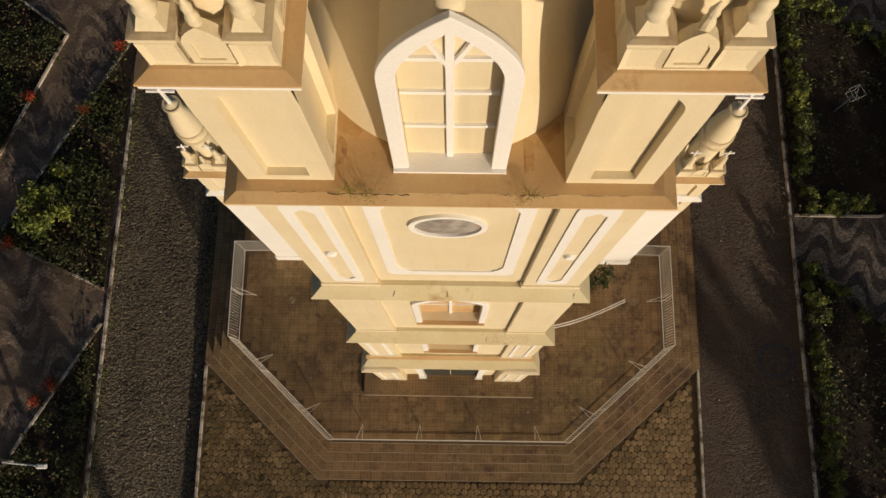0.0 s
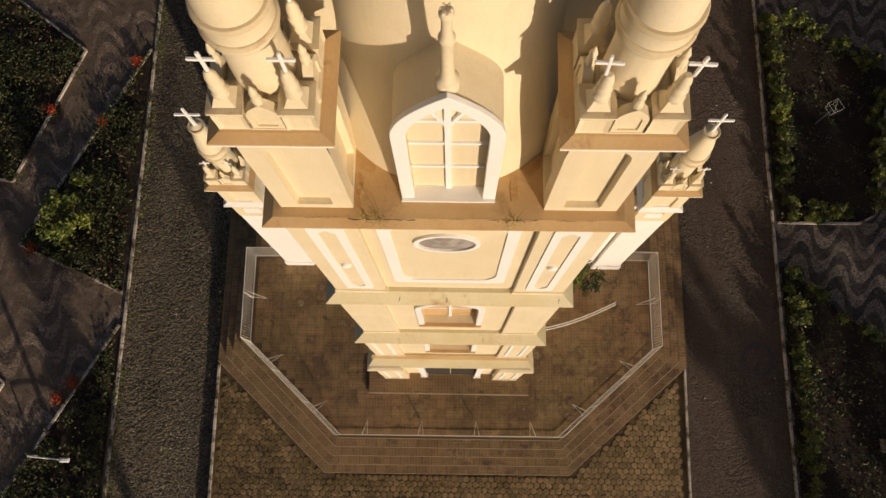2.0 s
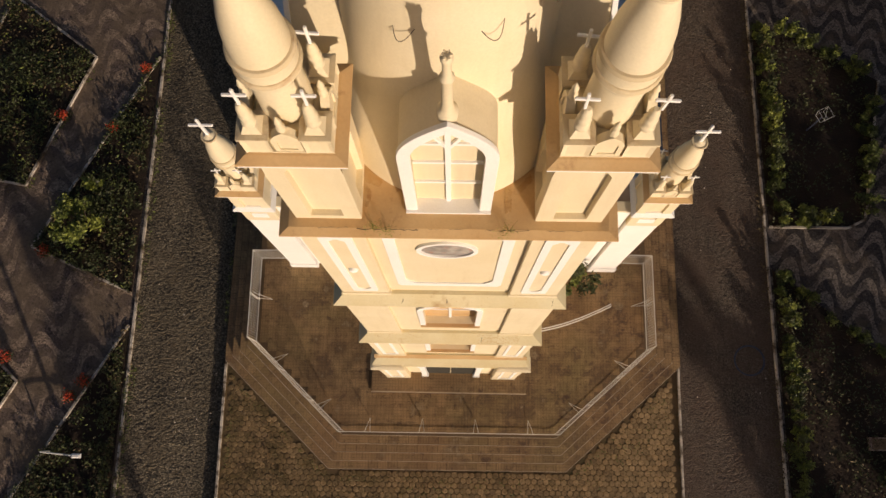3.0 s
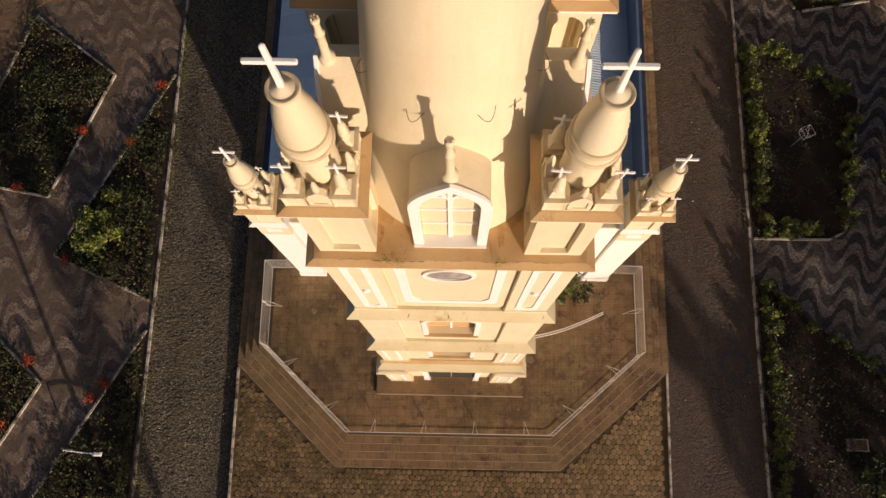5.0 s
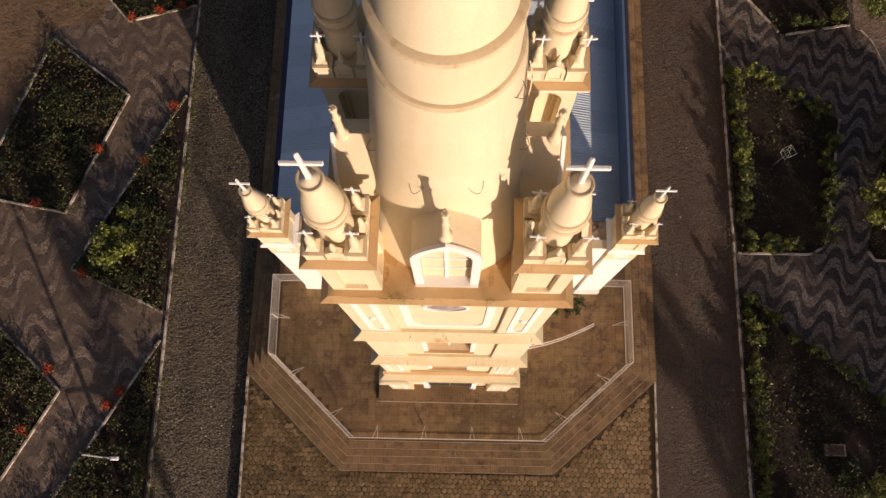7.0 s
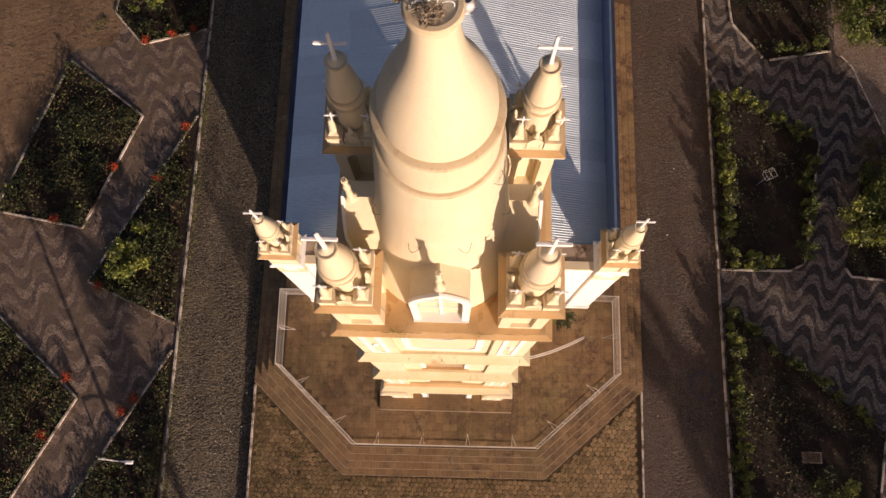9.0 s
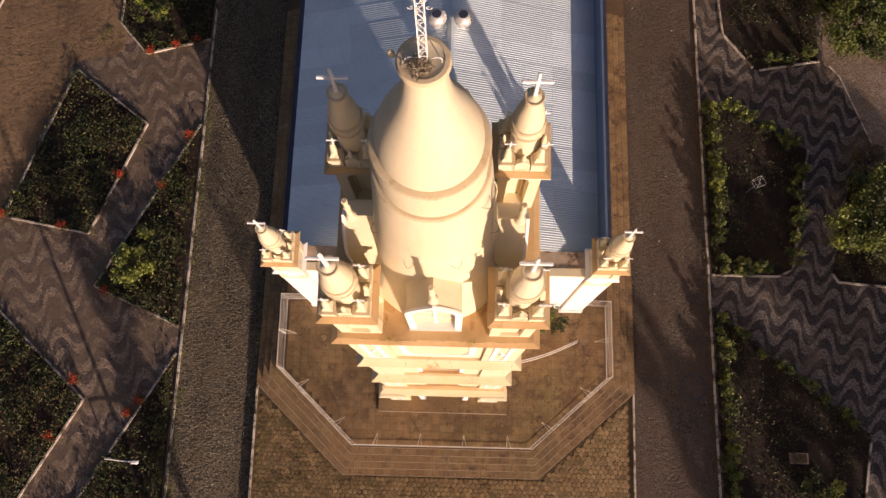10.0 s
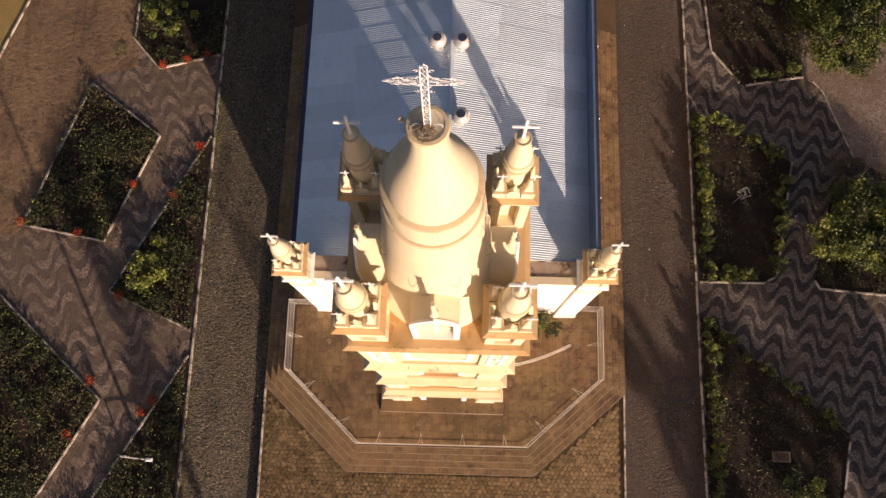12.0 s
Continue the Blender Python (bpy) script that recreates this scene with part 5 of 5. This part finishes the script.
for k, (patch, dens) in enumerate(((((-10.4, -9.0), (-3.0, -9.0), (-2.5, -5.1), (-5.9, -5.1), (-10.4, -0.8)), 26), (((-3.0, -9.0), (4.0, -9.0), (4.0, -5.0), (-2.5, -5.1)), 14), (((5.5, -5.0), (10.2, -0.7), (10.2, -2.5), (6.5, -6.0)), 14))):
    bed_cover("weeds", list(patch), 320 + k, LEAF if k else LEAF_DRY, dens * 1.8, 0.08, 0.050, "low weeds growing in the joints of the hexagonal paving")


# ragged grass along the kerbs of the worn garden paths
EDGES = [((-15.25, -8.0), (-15.25, 20.0), 0.5), ((-27.3, 9.5), (-21.9, 8.5), 0.35), ((-21.6, 8.6), (-18.8, 15.9), 0.28), ((-15.8, 3.2), (-21.0, 5.4), 0.28), ((-20.6, -1.1), (-27.8, 5.2), 0.28), ((-24.0, 19.9), (-27.4, 9.9), 0.3), ((-24.2, 20.2), (-22.0, 22.5), 0.6), ((15.2, -8.0), (15.2, 22.0), 0.3), ((-10.9, 1.0), (-10.9, 12.0), 0.2)]
for k, ((x0, y0), (x1, y1), w) in enumerate(EDGES):
    q = Vector((y1 - y0, x0 - x1, 0)).normalized() * w / 2
    bed_cover("grass_edge", [(x0 - q.x, y0 - q.y), (x1 - q.x, y1 - q.y), (x1 + q.x, y1 + q.y), (x0 + q.x, y0 + q.y)], 340 + k, LEAF_DRY if k % 2 else LEAF, 110, 0.16, 0.060, "ragged low grass along the kerb")


def crowns(top, lots, leaf, rnd, name):
    """The leaf masses of a plant, one mesh for each leaf colour."""
    for material, spots in lots.items():
        if spots:
            part(name, leaves(name, spots, leaf, SHADES[material], rnd), parent=top)


SHADES = {"mid": LEAF, "dark": LEAF_DARK, "light": LEAF_LIGHT, "dry": LEAF_DRY}


def tree(x, y, height, crown, seed, tint, label, clumps=26, leaf=0.13, per=170, trunk=0.13, spread=0.8):
    """Tapered trunk, limbs, and an uneven crown of separate leaf clumps with gaps."""
    rnd = random.Random(seed)
    top = tagged(placed(new("tree"), Matrix.Translation((x, y, 0.05))), label, "tree", "trees in the gardens")
    b = bmesh.new()
    fork = height * 0.4
    tube(b, [(0, 0, -0.05), (0.05, 0.02, fork * 0.5), (0.02, 0.06, fork)], [trunk, trunk * 0.8, trunk * 0.65], 8)
    lots = {"mid": [], "dark": [], "light": [], "dry": []}
    p1, p2 = rnd.uniform(0, 6.28), rnd.uniform(0, 6.28)
    for k in range(clumps):
        a = rnd.uniform(0, 6.28)
        reach = crown * (0.86 + 0.16 * math.sin(3 * a + p1) + 0.14 * math.sin(5 * a + p2))
        r = reach * math.sqrt(rnd.uniform(0.01, 1.0))
        z = height * rnd.uniform(0.50, 1.0) - 0.35 * r * spread
        cx, cy = r * math.cos(a), r * math.sin(a)
        if k < 12:
            tube(b, [(0.02, 0.06, fork), (cx * 0.4, cy * 0.4, fork + (z - fork) * 0.6), (cx, cy, z)], [trunk * 0.5, trunk * 0.3, trunk * 0.1], 5)
        shade = "dry" if tint == "dry" else rnd.choice((tint, tint, "mid", "mid", "dark", "dark"))
        size = crown * rnd.uniform(0.10, 0.30)
        lots[shade] += blob(rnd, cx, cy, z, size, rnd.uniform(0.5, 0.95), int(per * rnd.uniform(0.5, 1.2)), 0.2)
    part("trunk", b, BARK, top)
    crowns(top, lots, leaf, rnd, "crown")
    return top


def shrub(x, y, r, h, seed, tint, label, count=420, leaf=0.08, name="shrub", clumps=9):
    """Stems with uneven leafy sprays, some reaching out of the outline."""
    rnd = random.Random(seed)
    top = tagged(placed(new(name), Matrix.Translation((x, y, 0.06))), label, "shrub", "shrubs in the gardens")
    b = bmesh.new()
    lots = {"mid": [], "dark": [], "light": [], "dry": []}
    for k in range(clumps):
        a, q = rnd.uniform(0, 6.28), r * rnd.uniform(0.05, 1.05)
        c = (q * math.cos(a), q * math.sin(a), h * rnd.uniform(0.35, 1.0) * (1.1 - 0.35 * q / r))
        tube(b, [(0, 0, -0.03), (c[0] * 0.5, c[1] * 0.5, c[2] * 0.6), c], [0.03, 0.02, 0.008], 4)
        shade = rnd.choice((tint, tint, tint, "mid", "dark") if tint == "light" else ("mid", "mid", "dark", "dark", "light"))
        lots[shade] += blob(rnd, c[0], c[1], c[2], r * rnd.uniform(0.16, 0.5), rnd.uniform(0.5, 1.0), int(count / clumps * rnd.uniform(0.6, 1.4)), 0.2)
        for _ in range(count // clumps // 4):
            t = rnd.uniform(0.3, 1.3)
            lots[shade].append((c[0] * t + rnd.gauss(0, 0.09), c[1] * t + rnd.gauss(0, 0.09), max(0.05, c[2] * t + rnd.gauss(0, 0.1))))
    part("stem", b, BARK, top)
    crowns(top, lots, leaf, rnd, "foliage")
    return top


def hedge(pts, seed, label, width=0.40, height=0.85, step=0.55):
    """A row of single shrubs, uneven and with few gaps."""
    rnd = random.Random(seed)
    k = 0
    for (x0, y0), (x1, y1) in zip(pts, pts[1:]):
        n = max(1, int(math.hypot(x1 - x0, y1 - y0) / step))
        for i in range(n):
            if rnd.random() < 0.05:
                continue
            t = (i + rnd.uniform(0.1, 0.9)) / n
            shrub(x0 + (x1 - x0) * t + rnd.uniform(-0.16, 0.16), y0 + (y1 - y0) * t + rnd.uniform(-0.16, 0.16), width * rnd.uniform(0.6, 1.45), height * rnd.uniform(0.5, 1.5), seed * 100 + k, "mid", label, 900, 0.062, "hedge_shrub", 14)
            k += 1


HLAB = "leafy green hedge shrub along the bed kerb"
hedge([(16.1, 18.2), (16.05, 7.7)], 3, HLAB, 0.42)
hedge([(16.2, 7.6), (19.3, 7.6)], 4, HLAB, 0.38)
hedge([(20.2, 7.9), (21.5, 15.0)], 5, HLAB, 0.42)
hedge([(16.4, 18.3), (18.2, 17.2), (21.4, 15.3)], 6, HLAB, 0.4)
hedge([(16.0, 4.9), (16.05, -5.5)], 7, HLAB, 0.38)
hedge([(16.4, 4.4), (20.6, 1.0), (23.6, -1.6)], 8, HLAB, 0.35, 0.55, 0.8)
hedge([(19.6, 21.0), (22.8, 21.6)], 9, HLAB, 0.4)

shrub(-18.35, 6.9, 1.05, 2.0, 21, "light", "bright yellow-green leafy shrub in the bed", 2100, 0.092, clumps=20)
shrub(-18.1, 8.7, 0.55, 1.4, 22, "light", "bright yellow-green leafy shrub in the bed", 520, 0.10)
tree(-18.9, 23.9, 2.6, 1.7, 31, "light", "small leafy green tree in the bed", 30, 0.085, 420, 0.08)
tree(25.3, 23.8, 3.6, 3.3, 32, "mid", "broad leafy green tree over the bed", 84, 0.090, 560, 0.16)
tree(23.0, 26.4, 3.6, 2.3, 33, "mid", "leafy green tree over the bed", 44, 0.090, 480, 0.12)
tree(25.4, 10.7, 2.8, 3.0, 34, "light", "broad leafy green tree with bare twigs", 95, 0.085, 460, 0.15)
tree(25.2, 14.2, 1.9, 1.6, 39, "dry", "low thin tree with bare brown twigs", 24, 0.080, 90, 0.09)
tree(28.6, 9.0, 2.6, 2.4, 35, "mid", "leafy yellow-green tree in the bed", 44, 0.090, 420, 0.12)
shrub(20.9, -4.9, 1.1, 1.2, 36, "mid", "leafy green shrub in the bed", 900, 0.105)
shrub(16.1, -2.9, 0.6, 1.3, 37, "light", "leafy yellow-green shrub beside the street", 460, 0.10)
shrub(5.85, 4.2, 0.95, 3.3, 38, "mid", "green bush growing against the aisle front", 900, 0.11, clumps=14)

# red flowers along the kerbs
for i, (x, y) in enumerate([(-19.3, 20.9), (-17.7, 21.4), (-16.4, 21.8), (-16.2, 15.3), (-17.6, 12.0), (-20.2, 12.6), (-27.0, 10.0), (-23.3, 9.3), (-20.2, 5.4), (-21.3, 0.2), (-22.2, -3.0), (-18.0, -1.6), (-17.4, -0.9)]):
    rnd = random.Random(60 + i)
    spots = blob(rnd, 0, 0, 0.35, 0.34, 0.6, 200, 0.2)
    top = tagged(placed(new("flower_clump"), Matrix.Translation((x, y, 0.05))), "clump of red flowers beside the bed kerb", "flowers", "red flowers along the kerbs")
    part("blossom", leaves("blossom", spots, 0.042, FLOWER, rnd), parent=top)
    part("foliage", leaves("foliage", blob(rnd, 0, 0, 0.22, 0.34, 0.6, 260), 0.05, LEAF_DARK, rnd), parent=top)

# weeds in the cracks of the tower's ledge
for i, (x, y, n, hgt) in enumerate([(-1.13, 0.10, 40, 0.20), (-0.92, 0.05, 26, 0.16), (0.92, 0.10, 22, 0.22), (0.84, 0.03, 14, 0.12)]):
    rnd = random.Random(80 + i)
    top = tagged(placed(new("weed"), Matrix.Translation((x, y, PLAT))), "small dry weed growing from a crack in the ledge", "weed", "weeds on the ledge")
    b = bmesh.new()
    for k in range(7):
        tube(b, [(0, 0, 0), (rnd.uniform(-0.16, 0.12), rnd.uniform(-0.06, 0.12), 1.4 * hgt * rnd.uniform(0.5, 1.2))], 0.0022, 3)
    part("stem", b, SAND, top)
    part("foliage", leaves("foliage", [(rnd.gauss(0, 0.07), rnd.gauss(0, 0.05), rnd.uniform(0.03, hgt)) for _ in range(n * 2)], 0.014, LEAF_LIGHT, rnd), parent=top)

# lamp post and lantern in the gardens
lamp = tagged(placed(new("garden_light"), Matrix.Translation((-18.7, -4.15, 0.05))), "low pale garden light with one straight arm", "garden light")
b = bmesh.new()
tube(b, [(0, 0, -0.05), (0, 0, 0.5), (0.02, 0, 0.85)], [0.06, 0.05, 0.04], 10)
part("pole", b, FENCE, lamp)
b = bmesh.new()
tube(b, [(0.0, 0, 0.82), (0.6, -0.05, 0.88), (1.55, -0.13, 0.90)], 0.035, 8)
part("arm", b, FENCE, lamp)
b = bmesh.new()
courses(b, 1.72, -0.14, [(0.16, 0.07, 0.85), (0.22, 0.10, 0.88), (0.22, 0.10, 0.94), (0.14, 0.06, 0.98)])
part("lamp_head", b, WHITE, lamp, bevel=0.01)

lan = tagged(placed(new("garden_lantern"), Matrix.Translation((17.95, 12.4, 0.05)) @ Matrix.Rotation(radians(25), 4, "Z")), "open wire lantern frame on a post in the hedged bed", "lantern")
b = bmesh.new()
tube(b, [(0, 0, -0.03), (0, 0, 1.7)], 0.04, 8)
part("post", b, GUTTER, lan)
c0 = [(-0.22, -0.22, 1.7), (0.22, -0.22, 1.7), (0.22, 0.22, 1.7), (-0.22, 0.22, 1.7)]
c1 = [(x * 1.25, y * 1.25, 2.15) for x, y, z in c0]
bars = [(c1[0], c1[2])]
for i in range(4):
    j = (i + 1) % 4
    bars += [(c0[i], c0[j]), (c1[i], c1[j]), (c0[i], c1[i])]
for p, r in bars:
    b = bmesh.new()
    tube(b, [p, r], 0.009, 4)
    part("bar", b, STEEL, lan)

cover = tagged(placed(new("utility_box"), Matrix.Translation((19.84, -3.08, 0.06))), "low concrete utility box with a pale rim in the bed", "utility box")
b = bmesh.new()
band(b, [(-0.5, -0.3), (0.5, -0.3), (0.5, 0.3), (-0.5, 0.3)], [(-0.43, -0.24), (0.43, -0.24), (0.43, 0.24), (-0.43, 0.24)], -0.22, 0.05)
bmesh.ops.rotate(b, verts=b.verts, cent=(0, 0, 0), matrix=Matrix.Rotation(radians(-90), 3, "X"))
part("rim", b, CONCRETE, cover)
b = bmesh.new()
box(b, -0.43, 0.43, -0.24, 0.24, -0.04, 0.15)
part("lid", b, DIRT, cover)

# unseen trees before the church, added to cast shade over gardens and street
SHADE_TREES = [(31.3, -33, 10.5, 1.5), (33.5, -27, 9.0, 1.6), (38.5, -25.0, 8.4, 2.7), (43.0, -31.0, 9.2, 2.7), (36, -20, 9.0, 4.2), (41, -14, 9.0, 4.4), (34.0, -38.0, 11.5, 1.5),
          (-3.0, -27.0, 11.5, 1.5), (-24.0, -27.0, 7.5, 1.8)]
for i, (x, y, h, c) in enumerate(SHADE_TREES):
    tree(x, y, h, c, 90 + i, "mid", "tall leafy tree out of view, added to shade the gardens", 42, 0.24, 140, 0.22)


for x, y in ((-14.9, -9.0),):
    post = tagged(placed(new("street_lamp"), Matrix.Translation((x, y, 0.0))), "tall slim grey street lamp beside the street", "street lamp", "street lamps")
    b = bmesh.new()
    tube(b, [(0, 0, -0.05), (0, 0, 5.0), (0, 0, 9.6)], [0.14, 0.11, 0.09], 10)
    part("pole", b, STEEL, post)
    b = bmesh.new()
    tube(b, [(0, 0, 9.4), (0.5, 0, 9.8), (1.3, 0, 9.9)], 0.05, 6)
    part("arm", b, STEEL, post)

# round shaft cover in the street
hole = tagged(placed(new("manhole_cover"), Matrix.Translation((14.2, 0.66, 0.0))), "round earth-covered shaft cover in the street", "manhole cover")
b = bmesh.new()
lathe(b, [(0.74, -0.05), (0.74, 0.030), (0.72, 0.036), (0.665, 0.036), (0.655, 0.016), (0.64, -0.05)], n=40)
part("rim", b, GUTTER, hole, "dark worn iron rim")
b = bmesh.new()
lathe(b, [(0.63, -0.05), (0.63, 0.024), (0.60, 0.032), (0.05, 0.036)], n=40)
part("lid", b, ROAD_WORN, hole)

# pale stones and scraps lying on the streets
lit = random.Random(77)
b = bmesh.new()
for k in range(90):
    x = lit.choice((-1, 1)) * lit.uniform(10.95, 15.2)
    y, r = lit.uniform(-7.0, 26.0), lit.uniform(0.012, 0.04)
    if k < 14:
        x, y = -13.0 + lit.gauss(0, 0.5), -2.2 + lit.gauss(0, 0.8)
    foot = [b.verts.new((x + r * lit.uniform(0.6, 1.3) * math.cos(1.05 * i), y + r * lit.uniform(0.6, 1.3) * math.sin(1.05 * i), 0.02)) for i in range(6)]
    peak = b.verts.new((x, y, 0.03 + r * 0.6))
    for i in range(6):
        b.faces.new((foot[i], foot[(i + 1) % 6], peak))
tagged(part("loose_stones", b, KERB), "pale loose stones and scraps on the street", "stones", kind="stuff")

# ---------------------------------------------------------------- small pieces: pavers and tiles
def hexmesh(r):
    """A worn hexagonal paver with rounded corners and a domed top."""
    b = bmesh.new()
    pts = []
    for i in range(12):
        a = math.pi / 6 * i
        q = r * (0.955 if i % 2 else 0.90)
        pts.append((q * math.cos(a), q * math.sin(a)))
    loft(b, [[(x, y, -0.03) for x, y in pts], [(x, y, -0.002) for x, y in pts], [(x * 0.84, y * 0.84, 0.014) for x, y in pts]])
    return b


plaza = slab("pavement", [(-10.6, -60), (10.55, -60), (10.78, 0.28), (-10.70, 0.22)], -0.5, 0.0, HEXJOINT, "hexagonal stone paving before the terrace", "pavement")
HR = 0.158
HEX = data_of("paver", hexmesh(HR - 0.008), HEXPAVE)
steps_outer = [(-10.80, 50)] + [(x * 1.004, y - 0.05) for x, y in OUTER] + [(10.86, 50)]
rnd = random.Random(5)
spots = []
dx, dy = HR * math.sqrt(3), HR * 1.5
row = 0
y = -11.0
while y < 0.2:
    x = -10.45 + (dx / 2 if row % 2 else 0)
    while x < 10.45:
        if not inside(x, y, steps_outer) and edge_gap(x, y, steps_outer) > 0.13:
            spots.append((x + rnd.uniform(-0.016, 0.016), y + rnd.uniform(-0.016, 0.016), 0.010 + rnd.uniform(-0.012, 0.010), rnd.uniform(-0.35, 0.35)))
        x += dx
    y += dy
    row += 1
spots.sort(key=lambda p: abs(p[1] + 5.5) + 0.25 * abs(p[0]))
for x, y, z, a in spots[:300]:
    part("paver", HEX, parent=plaza, m=Matrix.Translation((x, y, z)) @ Matrix.Rotation(a, 4, "Z") @ Matrix.Diagonal((rnd.uniform(0.88, 1.04), rnd.uniform(0.88, 1.04), 1, 1)))


def joined(name, me, rows, parent, label):
    """The rest of many alike pieces as one mesh."""
    v0 = np.array([v.co[:] for v in me.vertices])
    f0 = [tuple(p.vertices) for p in me.polygons]
    vs, fs = [], []
    for k, (x, y, z, a) in enumerate(rows):
        c, s = math.cos(a), math.sin(a)
        vs.append(np.stack([v0[:, 0] * c - v0[:, 1] * s + x, v0[:, 0] * s + v0[:, 1] * c + y, v0[:, 2] + z], 1))
        fs += [tuple(i + k * len(v0) for i in f) for f in f0]
    m2 = bpy.data.meshes.new(name)
    m2.from_pydata(np.concatenate(vs).tolist(), [], fs)
    m2.materials.append(me.materials[0])
    return tagged(part(name, m2, parent=parent), label, kind="stuff")


joined("paving", HEX, spots[300:], plaza, "further hexagonal pavers")

b = bmesh.new()
T = 0.40
loft(b, [rect(0, 0, T / 2 - 0.006, T / 2 - 0.006, -0.03), rect(0, 0, T / 2 - 0.006, T / 2 - 0.006, -0.004), rect(0, 0, T / 2 - 0.012, T / 2 - 0.012, 0.0)])
TILE = data_of("tile", b, TERRACE)
top_line = [(INNER[0][0], BACK)] + INNER + [(INNER[3][0], BACK)]
spots = []
for i in range(-24, 25):
    for j in range(-8, 75):
        x, y = i * T, -3.0 + 0.2 + j * T
        if not inside(x, y, top_line) or edge_gap(x, y, top_line) < 0.20:
            continue
        if abs(x) < 7.5 and y > 5.2 or abs(x) < 2.7 and y > -0.2 or (-3.64 < x < 3.46 and y > -1.1 and y < 0):
            continue
        spots.append((x, y, TERR_Z + rnd.uniform(-0.003, 0.003), rnd.choice((0, 1, 2, 3)) * math.pi / 2))
spots.sort(key=lambda p: math.hypot(p[0] * 0.6, p[1] + 2.0))
for x, y, z, a in spots[:300]:
    part("tile", TILE, parent=terrace, m=Matrix.Translation((x, y, z)) @ Matrix.Rotation(a, 4, "Z"))
joined("tiling", TILE, spots[300:], terrace, "further terrace tiles")


# tiles on the treads of the steps
tread_tile = bmesh.new()
loft(tread_tile, [rect(0, 0, 0.480, 0.5, -0.5), rect(0, 0, 0.480, 0.5, 0.5)])
TREAD = data_of("step_tile", tread_tile, TERRACE)
for i in range(1, STEPS):
    outer, inner = ring_line(i / (STEPS - 1)), ring_line((i - 1) / (STEPS - 1))
    runs = list(zip(outer, outer[1:], inner, inner[1:]))
    runs += [((outer[0][0], 24.0), outer[0], (inner[0][0], 24.0), inner[0]), (outer[3], (outer[3][0], 24.0), inner[3], (inner[3][0], 24.0))]
    for a, c, p, q in runs:
        a, c, p = Vector(a), Vector(c), Vector(p)
        along = (c - a).normalized()
        out = Vector((along.y, -along.x))
        depth = (a - p).dot(out)
        if depth < 0.05:
            continue
        length = (c - a).length
        k = max(1, round(length / 0.46))
        turn = Matrix.Rotation(math.atan2(along.y, along.x), 4, "Z")
        for j in range(k):
            mid = a + along * (length * (j + 0.5) / k) - out * (depth / 2 + 0.006)
            part("step_tile", TREAD, parent=terrace, m=Matrix.Translation((mid.x, mid.y, TERR_Z - i * RISE - 0.016 + random.uniform(-0.0015, 0.0015))) @ turn @ Matrix.Diagonal((length / k, depth - 0.032, 0.02, 1)))
